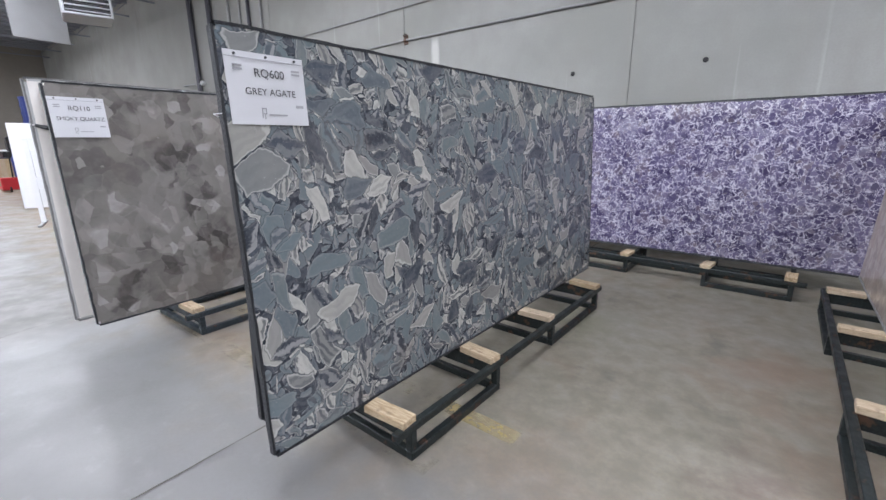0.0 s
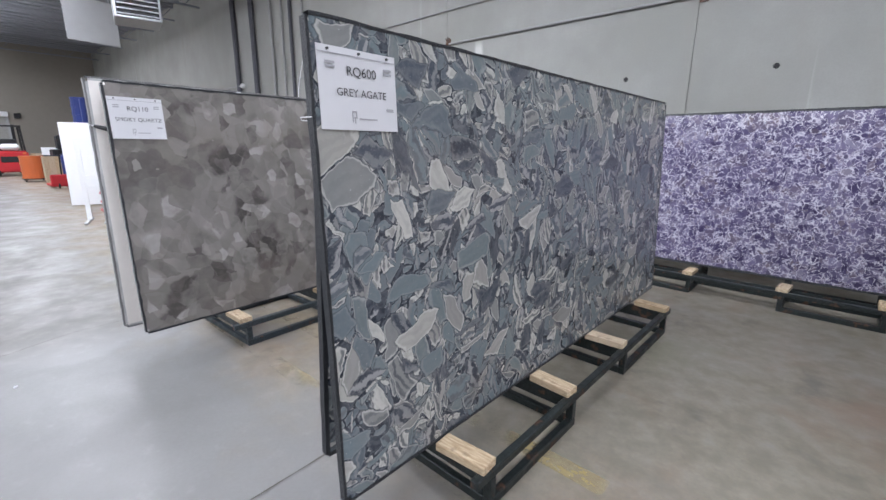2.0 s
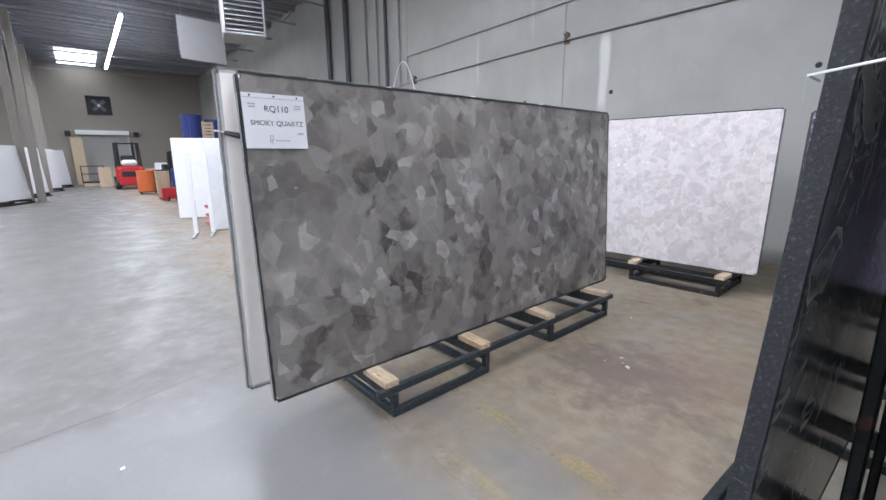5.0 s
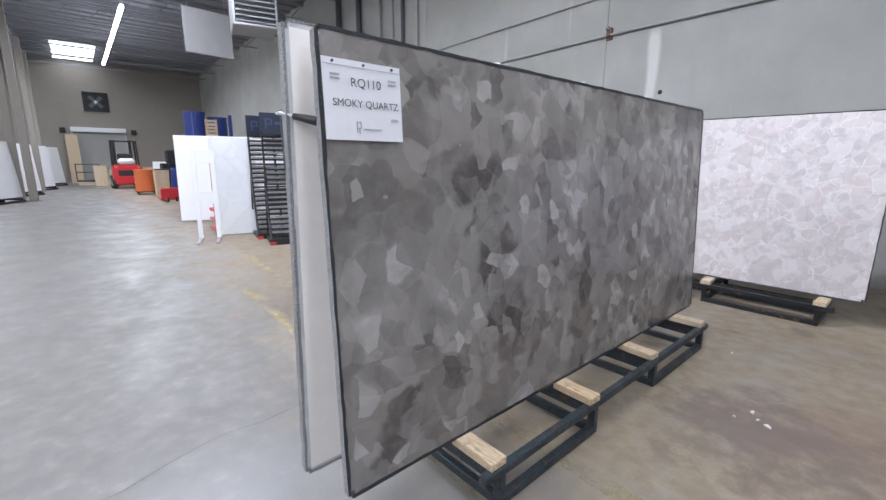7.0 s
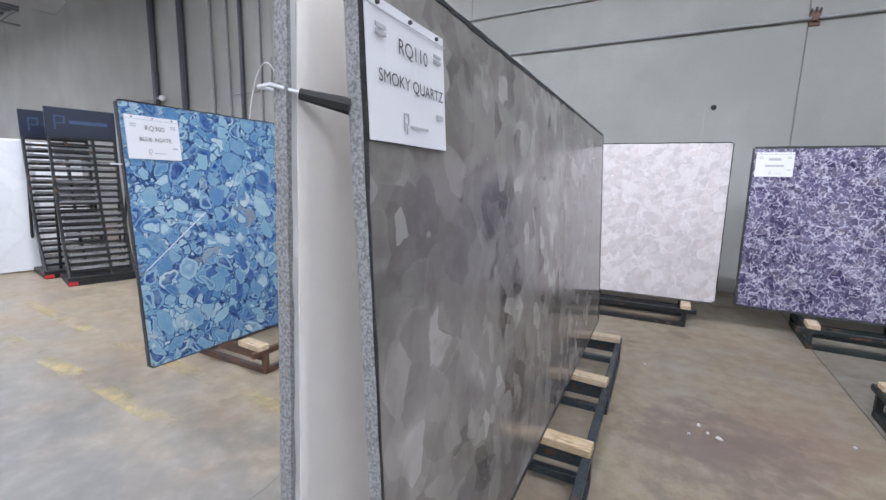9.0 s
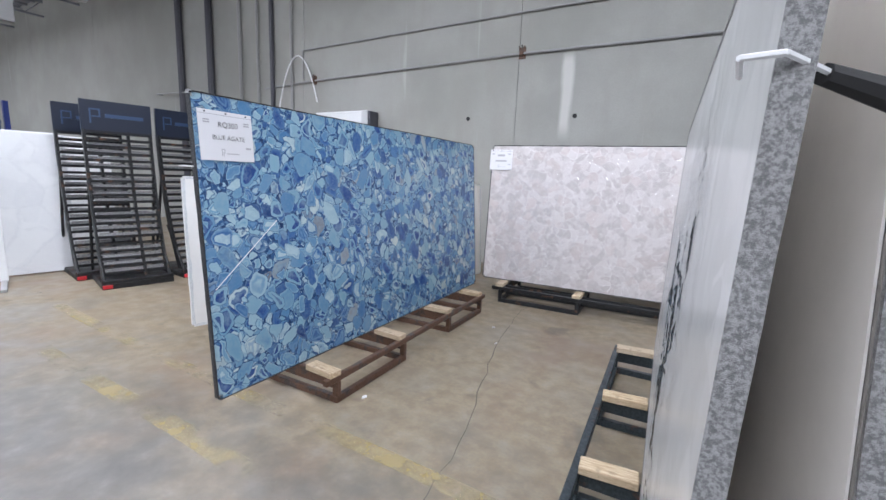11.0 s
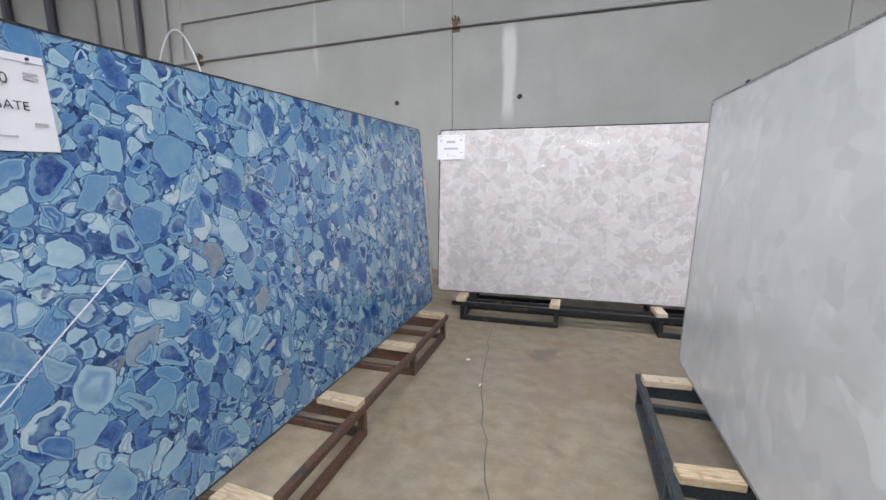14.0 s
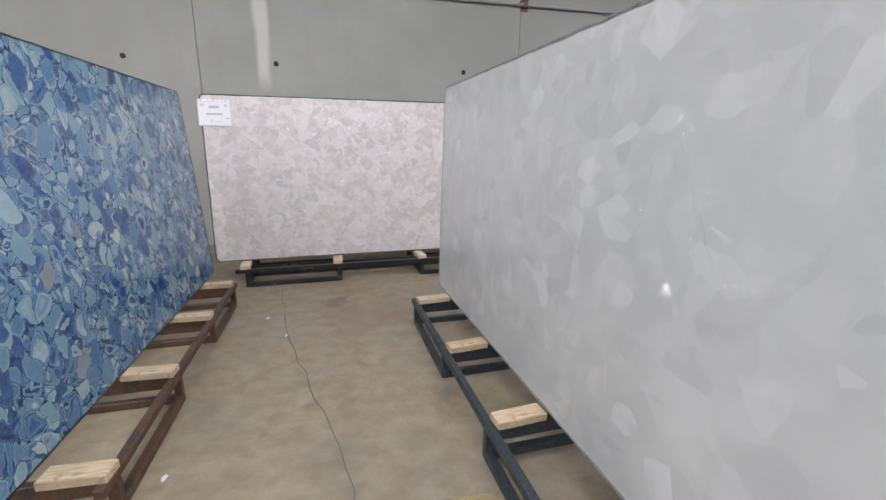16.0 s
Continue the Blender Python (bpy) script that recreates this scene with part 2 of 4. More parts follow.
def m_amethyst():
    n = Net("amethyst_stone")
    tones = [(0.0, (0.022, 0.016, 0.05)), (0.35, (0.06, 0.049, 0.108)), (0.65, (0.115, 0.10, 0.18)), (0.88, (0.215, 0.198, 0.285)), (0.95, (0.17, 0.135, 0.135)), (1.0, (0.36, 0.34, 0.42))]
    col = None
    strokes = []
    for k, (scale, turn, squash, gate) in enumerate(((8.5, 0.2, 0.95, 0.5), (15.0, 0.9, 0.8, 0.47), (22.0, -0.6, 1.2, 0.45))):
        q = n.node("Mapping", Vector=n.coord, Location=(k * 1.3, 0, k * 2.1), Rotation=(0, turn, 0), Scale=(squash, 1.0, 1.0)).outputs[0]
        q = n.warp(26, 0.04, n.warp(7, 0.10, q))
        r = n.split(n.voronoi(scale, q).outputs["Color"])[0]
        e = n.voronoi(scale, q, "DISTANCE_TO_EDGE").outputs[0]
        shade = n.ramp(r, tones)
        col = shade if col is None else n.mix(0.42, col, shade)
        g = n.noise(9 + 5 * k, 4, q, 0.75).outputs[0]
        strokes.append(n.math("MULTIPLY", n.step(e, 0.0, 0.085, 1.0, 0.0), n.step(g, gate, gate + 0.1, 0.0, 0.8)))
    big = n.noise(2.6, 4).outputs[0]
    col = n.mix(n.step(big, 0.42, 0.7, 0.0, 0.45), col, (0.045, 0.035, 0.095))
    for k, st in enumerate(strokes):
        col = n.mix(st, col, ((0.42, 0.40, 0.48), (0.52, 0.50, 0.60), (0.58, 0.56, 0.64))[k])
    return n.done(col, 0.13)


def m_pale(name, light, mid, vein, scale, warm):
    n = Net(name)
    p = n.warp(5, 0.08)
    p = n.warp(20, 0.02, p)
    r, g, b = n.soft(scale, p, 0.14)[:3]
    edge = n.voronoi(scale, p, "DISTANCE_TO_EDGE").outputs[0]
    r2 = n.soft(scale * 1.9, p, 0.15)[0]
    tone = n.math("MULTIPLY_ADD", r2, 0.45, n.math("MULTIPLY", r, 0.55))
    col = n.mix(n.step(tone, 0.2, 0.8), mid, light)
    col = n.mix(n.step(g, 0.6, 0.95, 0.0, 0.45), col, warm)
    cloud = n.noise(16, 6, p, 0.7).outputs[0]
    col = n.mix(n.step(cloud, 0.4, 0.7, 0.0, 0.45), col, light)
    gate = n.noise(6, 4, rough=0.7).outputs[0]
    line = n.step(edge, 0.0, 0.05, 1.0, 0.0)
    col = n.mix(n.math("MULTIPLY", line, n.step(gate, 0.42, 0.58, 0.0, 0.55)), col, vein)
    col = n.mix(n.math("MULTIPLY", line, n.step(gate, 0.38, 0.5, 0.22, 0.0)), col, tuple(c * 0.72 for c in mid))
    return n.done(col, 0.2, bump=n.noise(5.0, 4).outputs[0], strength=0.12, dist=0.02)


def m_wrapped():
    """White crystal stone under a thin, creased sheet of clear film."""
    n = Net("white_crystal_stone")
    p = n.warp(5, 0.06)
    p = n.warp(18, 0.012, p)
    col = n.mix(n.step(n.noise(3.5, 4, p).outputs[0], 0.35, 0.68), (0.49, 0.495, 0.492), (0.55, 0.55, 0.545))
    # clear angular crystals, a few of them milkier than the rest
    for scale, angle, stretch, shift, lo, amount in ((6.0, 0.5, 1.3, 0.0, 0.35, 0.3), (8.0, 1.4, 1.6, 3.7, 0.55, 0.4), (7.0, -0.7, 1.35, 6.1, 0.72, 0.6), (11.0, 0.2, 1.5, 8.4, 0.8, 0.65)):
        q = n.node("Mapping", Vector=p, Location=(shift, 0, shift * 0.6), Rotation=(0, angle, 0)).outputs[0]
        q = n.node("Mapping", Vector=q, Scale=(1.0, 1.0, stretch)).outputs[0]
        r, g, b = n.split(n.voronoi(scale, q).outputs["Color"])[:3]
        part_in = n.step(n.noise(5, 3, q).outputs[0], 0.34, 0.5, 0.15, 1.0)
        shade = n.ramp(r, [(0.0, (0.43, 0.435, 0.435)), (0.4, (0.50, 0.505, 0.50)), (0.75, (0.58, 0.58, 0.575)), (1.0, (0.68, 0.68, 0.68))])
        col = n.mix(n.math("MULTIPLY", n.step(g, lo, lo + 0.02, 0.0, amount), part_in), col, shade)
    crease = n.noise(1.0, 3, n.node("Mapping", Vector=n.warp(2.5, 0.3), Scale=(3.2, 1.0, 1.1), Rotation=(0, 0.25, 0)).outputs[0]).outputs[0]
    return n.done(col, 0.3, bump=crease, strength=0.25, dist=0.04, coat=0.25)


def m_concrete_wall():
    n = Net("concrete_panel_paint")
    a = n.noise(0.7, 5).outputs[0]
    b = n.noise(3.0, 6, n.node("Mapping", Vector=n.coord, Scale=(1.0, 1.0, 0.3)).outputs[0]).outputs[0]
    c = n.noise(45, 4).outputs[0]
    col = n.mix(n.step(a, 0.3, 0.7), (0.275, 0.277, 0.258), (0.36, 0.362, 0.342))
    col = n.mix(n.step(b, 0.45, 0.75, 0.0, 0.55), col, (0.29, 0.285, 0.26))
    streak = n.noise(1.0, 3, n.node("Mapping", Vector=n.coord, Scale=(4.0, 1.0, 0.22)).outputs[0]).outputs[0]
    col = n.mix(n.step(streak, 0.66, 0.74, 0.0, 0.4), col, (0.56, 0.56, 0.54))
    col = n.mix(n.step(c, 0.35, 0.7, 0.0, 0.16), col, (0.24, 0.24, 0.22))
    # a pale run of old filler beside the joint, and grime under the conduit
    at = n.node("SeparateXYZ", i0=n.coord).outputs
    off = n.math("ABSOLUTE", n.math("ADD", at[0], 6.84))
    run = n.math("MULTIPLY", n.step(n.math("MULTIPLY_ADD", b, 0.14, off), 0.10, 0.17, 1.0, 0.0), n.math("MULTIPLY", n.step(at[2], 1.9, 2.2), n.step(at[2], 3.0, 3.2, 1.0, 0.0)))
    col = n.mix(n.math("MULTIPLY", run, 0.8), col, (0.60, 0.60, 0.58))
    tone = n.node("ObjectInfo").outputs["Random"]
    col = n.mix(n.math("MULTIPLY", tone, 0.35), col, (0.34, 0.335, 0.30))
    return n.done(col, 0.75, bump=n.math("MULTIPLY_ADD", c, 0.4, b), strength=0.18, dist=0.006)


def m_floor():
    n = Net("worn_concrete")
    a = n.noise(0.45, 5).outputs[0]
    b = n.noise(2.4, 6, n.warp(1.2, 0.4)).outputs[0]
    c = n.noise(55, 4).outputs[0]
    d = n.noise(9, 5).outputs[0]
    col = n.mix(n.step(a, 0.35, 0.65), (0.145, 0.142, 0.138), (0.19, 0.188, 0.185))
    # a darker, browner tone of concrete past the long crack
    west = n.step(n.math("MULTIPLY_ADD", b, 0.9, n.node("SeparateXYZ", i0=n.coord).outputs[0]), -5.6, -4.9, 1.0, 0.0)
    col = n.mix(n.math("MULTIPLY", west, 0.85), col, n.mix(n.step(d, 0.3, 0.7), (0.112, 0.106, 0.096), (0.155, 0.147, 0.132)))
    # tan, oil-stained ground between the racks towards the back wall, paler in the aisle
    y = n.node("SeparateXYZ", i0=n.coord).outputs[1]
    edge = n.math("MULTIPLY_ADD", b, 1.6, y)
    back = n.step(edge, 1.7, 3.2)
    col = n.mix(n.math("MULTIPLY", back, n.step(b, 0.25, 0.7, 0.6, 0.95)), col, n.mix(n.step(d, 0.3, 0.7), (0.24, 0.186, 0.12), (0.335, 0.272, 0.183)))
    # a greyer, greenish pour on the near side of the saw-cut joint
    east = n.step(n.node("SeparateXYZ", i0=n.coord).outputs[0], -3.44, -3.42)
    col = n.mix(n.math("MULTIPLY", n.math("MULTIPLY", east, back), 0.75), col, n.mix(n.step(d, 0.3, 0.7), (0.175, 0.165, 0.13), (0.235, 0.222, 0.185)))
    rust = n.noise(1.1, 4, n.warp(2, 0.3)).outputs[0]
    col = n.mix(n.math("MULTIPLY", back, n.step(rust, 0.50, 0.66, 0.0, 0.6)), col, (0.21, 0.14, 0.095))
    col = n.mix(n.math("MULTIPLY", back, n.step(b, 0.58, 0.72, 0.0, 0.6)), col, (0.115, 0.105, 0.095))
    col = n.mix(n.step(d, 0.55, 0.8, 0.0, 0.3), col, (0.265, 0.263, 0.26))
    for place, size, tone in (((-4.2, 2.85, 0.0), 0.85, (0.125, 0.09, 0.078)), ((-1.5, 2.2, 0.0), 0.5, (0.17, 0.115, 0.10)), ((-2.6, 3.4, 0.0), 0.7, (0.19, 0.185, 0.13))):
        away = n.node("VectorMath", {"operation": "DISTANCE"}, i0=n.coord, i1=place).outputs["Value"]
        col = n.mix(n.step(n.math("MULTIPLY_ADD", n.noise(4.5, 5, rough=0.7).outputs[0], 1.5, away), size, size + 0.55, 0.65, 0.0), col, tone)
    col = n.mix(n.step(c, 0.3, 0.75, 0.0, 0.25), col, (0.15, 0.145, 0.135))
    return n.done(col, n.step(b, 0.25, 0.75, 0.34, 0.62), bump=n.math("MULTIPLY_ADD", c, 0.3, b), strength=0.1, dist=0.004, spec=0.45)


def m_wood():
    n = Net("pine_lumber")
    ring = n.noise(9, 4, n.node("Mapping", Vector=n.coord, Scale=(1.2, 9.0, 9.0)).outputs[0]).outputs[0]
    rnd = n.node("ObjectInfo").outputs["Random"]
    col = n.mix(n.step(ring, 0.3, 0.7), (0.36, 0.25, 0.14), (0.62, 0.50, 0.33))
    col = n.mix(n.math("MULTIPLY", rnd, 0.5), col, (0.58, 0.5, 0.4))
    dirt = n.noise(22, 5).outputs[0]
    col = n.mix(n.step(dirt, 0.55, 0.75, 0.0, 0.5), col, (0.16, 0.11, 0.075))
    return n.done(col, 0.75, bump=ring, strength=0.3, dist=0.003)


def m_steel(name, paint, rust_amount):
    n = Net(name)
    a = n.noise(11, 6).outputs[0]
    b = n.noise(70, 3).outputs[0]
    col = n.mix(n.step(b, 0.3, 0.7), tuple(c * 0.7 for c in paint), tuple(c * 1.3 for c in paint))
    col = n.mix(n.step(a, 0.62 - 0.3 * rust_amount, 0.72 - 0.3 * rust_amount, 0.0, 0.85), col, n.mix(b, (0.07, 0.035, 0.022), (0.17, 0.09, 0.055)))
    return n.done(col, n.step(a, 0.3, 0.7, 0.38, 0.62), 0.25, b, 0.2, 0.002)


def m_slab_edge(name, dark, light, lo):
    n = Net(name)
    a = n.noise(170, 5, rough=0.75).outputs[0]
    col = n.mix(n.step(a, lo - 0.06, lo + 0.14), dark, light)
    return n.done(col, 0.45, bump=a, strength=0.5, dist=0.006)


def m_yellow():
    n = Net("worn_yellow_paint")
    a = n.noise(7, 6, rough=0.7).outputs[0]
    b = n.noise(1.7, 3).outputs[0]
    keep = n.step(n.math("MULTIPLY_ADD", b, 0.8, n.math("MULTIPLY", a, 0.7)), 0.68, 0.9, 0.0, 0.5)
    n.put(n.bsdf.inputs["Alpha"], keep)
    return n.done(n.mix(a, (0.40, 0.31, 0.13), (0.48, 0.39, 0.19)), 0.6)


def m_emit(name, colour, power):
    n = Net(name)
    n.put(n.bsdf.inputs["Emission Color"], colour)
    n.put(n.bsdf.inputs["Emission Strength"], power)
    return n.done(colour, 0.5)


GREY_AGATE, BLUE_AGATE, SMOKY, AMETHYST = m_grey_agate(), m_blue_agate(), m_smoky(), m_amethyst()
ROSE = m_pale("rose_quartz_stone", (0.57, 0.54, 0.535), (0.44, 0.405, 0.40), (0.74, 0.72, 0.72), 12.0, (0.50, 0.42, 0.40))
BEIGE = m_pale("beige_quartz_stone", (0.50, 0.43, 0.38), (0.36, 0.30, 0.26), (0.52, 0.46, 0.42), 8.0, (0.40, 0.31, 0.26))
CRYSTAL = m_wrapped()
WALL, FLOOR, WOOD, YELLOW = m_concrete_wall(), m_floor(), m_wood(), m_yellow()
FAR_WALL = m_plain("far_wall_block", (0.27, 0.245, 0.215), 0.8, 0, 0.18, 0.6)
STEEL_GREEN = m_steel("dark_green_steel", (0.018, 0.024, 0.024), 0.15)
STEEL_BLUE = m_steel("blue_grey_steel", (0.035, 0.047, 0.055), 0.1)
STEEL_RUST = m_steel("rusty_brown_steel", (0.055, 0.042, 0.038), 0.75)
STEEL_BLACK = m_steel("black_steel", (0.014, 0.015, 0.017), 0.1)
EDGE_DARK = m_slab_edge("dark_resin_edge", (0.016, 0.018, 0.022), (0.10, 0.11, 0.12), 0.58)
EDGE_MIX = m_slab_edge("rough_grey_edge", (0.10, 0.10, 0.10), (0.34, 0.34, 0.33), 0.45)
EDGE_SMOKY = m_slab_edge("mottled_grey_edge", (0.13, 0.13, 0.132), (0.30, 0.30, 0.30), 0.46)
EDGE_GREY = m_slab_edge("pale_grey_edge", (0.16, 0.155, 0.15), (0.36, 0.35, 0.34), 0.5)
EDGE_WHITE = m_slab_edge("white_edge", (0.5, 0.5, 0.49), (0.75, 0.75, 0.74), 0.42)
PAPER = m_plain("white_paper", (0.66, 0.66, 0.68), 0.35, 0, 0.03, 4.0, 0.03)
INK = m_plain("black_ink", (0.055, 0.055, 0.06), 0.5, 0, 0.1)
INK_GREY = m_plain("grey_ink", (0.38, 0.38, 0.40), 0.5, 0, 0.1)
WHITE = m_plain("white_panel", (0.74, 0.75, 0.76), 0.4, 0, 0.06, 2.0)
BACKING = m_plain("cream_resin_backing", (0.84, 0.81, 0.77), 0.5, 0, 0.12, 2.5)
MARBLE = m_pale("white_marble", (0.70, 0.71, 0.72), (0.64, 0.65, 0.67), (0.60, 0.61, 0.63), 2.2, (0.7, 0.7, 0.7))
GALV = m_plain("galvanised_steel", (0.42, 0.43, 0.44), 0.4, 0.6, 0.15, 10.0)
GREY_PAINT = m_plain("grey_painted_pipe", (0.30, 0.30, 0.30), 0.5, 0.1, 0.15, 5.0)
DARK_PIPE = m_plain("dark_iron_pipe", (0.075, 0.075, 0.09), 0.45, 0.3, 0.25, 8.0)
ROOF_MAT = m_plain("dark_roof_deck", (0.25, 0.262, 0.29), 0.7, 0.1, 0.2, 2.0)
RED = m_plain("red_forklift_paint", (0.50, 0.022, 0.03), 0.35, 0, 0.15, 5.0)
BLACK = m_plain("black_rubber", (0.016, 0.016, 0.017), 0.7, 0, 0.2, 10.0)
ORANGE = m_plain("orange_plastic", (0.62, 0.15, 0.04), 0.5, 0, 0.15, 6.0)
BLUE = m_plain("blue_plastic", (0.02, 0.04, 0.20), 0.45, 0, 0.2, 6.0)
HEADER = m_plain("navy_header_board", (0.008, 0.014, 0.032), 0.4, 0, 0.15, 6.0)
LOGO = m_plain("pale_blue_print", (0.03, 0.06, 0.13), 0.45, 0, 0.1)
SAMPLE = m_slab_edge("stone_samples", (0.25, 0.25, 0.26), (0.62, 0.62, 0.63), 0.5)
CRACK = m_plain("dark_joint", (0.105, 0.097, 0.085), 0.9, 0, 0.3, 20.0)
COLUMN = m_plain("taupe_column_paint", (0.21, 0.19, 0.165), 0.55, 0, 0.15, 3.0)
DOOR_MAT = m_plain("grey_shutter", (0.36, 0.36, 0.34), 0.5, 0.1, 0.08, 3.0)
GLOW = m_emit("led_tube", (0.95, 0.96, 1.0), 36.0)
SKYLIGHT = m_emit("skylight_sheet", (0.93, 0.97, 1.0), 4.0)


# ---- mesh helpers ----
def box(bm, x0, x1, y0, y1, z0, z1, m=None):
    r = bmesh.ops.create_cube(bm, size=1.0)["verts"]
    bmesh.ops.scale(bm, vec=(x1 - x0, y1 - y0, z1 - z0), verts=r)
    bmesh.ops.translate(bm, vec=((x0 + x1) / 2, (y0 + y1) / 2, (z0 + z1) / 2), verts=r)
    if m is not None:
        bmesh.ops.transform(bm, matrix=m, verts=r)
    return r


def rod(bm, a, b, radius, seg=10, radius2=None):
    a, b = Vector(a), Vector(b)
    d = b - a
    m = Matrix.Translation((a + b) / 2) @ d.to_track_quat("Z", "Y").to_matrix().to_4x4()
    return bmesh.ops.create_cone(bm, cap_ends=True, segments=seg, radius1=radius, radius2=radius if radius2 is None else radius2, depth=d.length, matrix=m)["verts"]


def bev(bm, width=0.004, seg=1):
    bmesh.ops.bevel(bm, geom=[e for e in bm.edges if e.is_manifold and e.calc_face_angle(0) > 0.6], offset=width, segments=seg, affect="EDGES", clamp_overlap=True)


def mesh_of(name, bm, material):
    me = bpy.data.meshes.new(name)
    bm.to_mesh(me)
    bm.free()
    me.materials.append(material)
    return me


def part(name, bm, material, parent=None, label=""):
    ob = new(name, mesh_of(name, bm, material))
    if parent is not None:
        ob.parent = parent
    return tagged(ob, label)


def boxes(name, material, parent, *dims, bevel=0.0, label="", m=None):
    bm = bmesh.new()
    for d in dims:
        box(bm, *d, m)
    if bevel:
        bev(bm, bevel)
    return part(name, bm, material, parent, label)


def thing(name, m, label, category, group="", kind=""):
    ob = new(name)
    ob.empty_display_size = 0.1
    ob.matrix_world = m
    return tagged(ob, label, category, group, kind)


def structure(name, material, *dims, label="", category="", bevel=0.0):
    bm = bmesh.new()
    for d in dims:
        box(bm, *d)
    if bevel:
        bev(bm, bevel)
    return tagged(part(name, bm, material), label, category, kind="structure")


# ---- the hall ----
structure("floor", FLOOR, (WEST, EAST, SOUTH, WALL_Y, -0.2, 0.0), label="worn stained grey concrete warehouse floor", category="floor")
seams = (-34.5, -29.0, -24.6, -20.3, -16.1, -12.0, -7.57, -3.45, 0.7, 4.8, 7.0)
north = thing("wall_north", Matrix(), "tall grey tilt-up concrete panel wall with stains", "wall", kind="structure")
for a, b in zip(seams[:-1], seams[1:]):
    boxes("panel", WALL, north, (a + 0.003, b - 0.003, WALL_Y, WALL_Y + 0.2, 0.0, ROOF + 0.35), bevel=0.004)
boxes("backing", WALL, north, (WEST, EAST, WALL_Y + 0.02, WALL_Y + 0.24, 0.0, ROOF + 0.35))
structure("wall_west", FAR_WALL, (WEST - 0.25, WEST, SOUTH, WALL_Y, 0.0, ROOF + 0.35), label="tan masonry end wall of the warehouse", category="wall")
structure("wall_east", WALL, (EAST, EAST + 0.2, SOUTH, WALL_Y, 0.0, ROOF + 0.35), label="grey concrete panel end wall", category="wall")
structure("wall_south", WALL, (WEST, EAST, SOUTH - 0.2, SOUTH, 0.0, ROOF + 0.35), label="grey concrete panel side wall", category="wall")

# roof deck with ribs, joists and a girder
bm = bmesh.new()
box(bm, WEST, EAST, SOUTH, WALL_Y, ROOF + 0.2, ROOF + 0.35)
x = WEST + 0.3
while x < EAST:
    box(bm, x, x + 0.08, SOUTH, WALL_Y, ROOF + 0.14, ROOF + 0.2)
    x += 0.6
tagged(part("ceiling", bm, ROOF_MAT), "dark ribbed metal roof deck", "ceiling", kind="structure")
x = WEST + 1.5
joist = None
while x < EAST:
    if joist is None:
        bm = bmesh.new()
        box(bm, -0.04, 0.04, SOUTH, WALL_Y, 0.06, 0.12)
        box(bm, -0.03, 0.03, SOUTH, WALL_Y, -0.38, -0.33)
        y = SOUTH
        while y < WALL_Y - 0.4:
            rod(bm, (0, y, -0.35), (0, y + 0.42, 0.08), 0.012, 4)
            rod(bm, (0, y + 0.42, 0.08), (0, y + 0.84, -0.35), 0.012, 4)
            y += 0.84
        joist = tagged(part("roof_joist", bm, ROOF_MAT), "dark open-web steel roof joist", "joist", "roof joists", "structure")
        joist.location = (x, 0, ROOF)
    else:
        copy_thing(joist, pose(x, 0, ROOF))
    x += 2.4
structure("skylight", SKYLIGHT, (-34.2, -30.2, 0.2, 1.75, ROOF + 0.10, ROOF + 0.135), label="bright translucent skylight sheet in the roof", category="skylight")

# rows of strip lamps
for row_y in ROWS_Y:
    for x0, x1 in ((-29.0, -19.2), (-14.5, -1.5), (0.5, 5.5)):
        lamp = thing("strip_lamp", pose(0, 0, 0), "long white linear LED strip lamp hung below the roof", "lamp", "strip lamps")
        boxes("housing", WHITE, lamp, (x0, x1, row_y - 0.03, row_y + 0.03, 5.40, 5.46), bevel=0.005)
        boxes("tube", GLOW, lamp, (x0 + 0.05, x1 - 0.05, row_y - 0.05, row_y + 0.05, 5.35, 5.398), bevel=0.01)
        for k in range(5):
            bm = bmesh.new()
            xx = x0 + 0.3 + (x1 - x0 - 0.6) * k / 4
            rod(bm, (xx, row_y, 5.46), (xx, row_y, ROOF + 0.2), 0.006, 5)
            part("hanger", bm, GALV, lamp)

# conduits, pipes and fittings on the north wall
Y = WALL_Y


def pipe_run(name, points, radius, material, label):
    bm = bmesh.new()
    for a, b in zip(points[:-1], points[1:]):
        rod(bm, a, b, radius, 8)
    for p in points[1:-1]:
        bmesh.ops.create_uvsphere(bm, u_segments=8, v_segments=6, radius=radius * 1.15, matrix=Matrix.Translation(p))
    return tagged(part(name, bm, material), label, "conduit", "wall pipes")


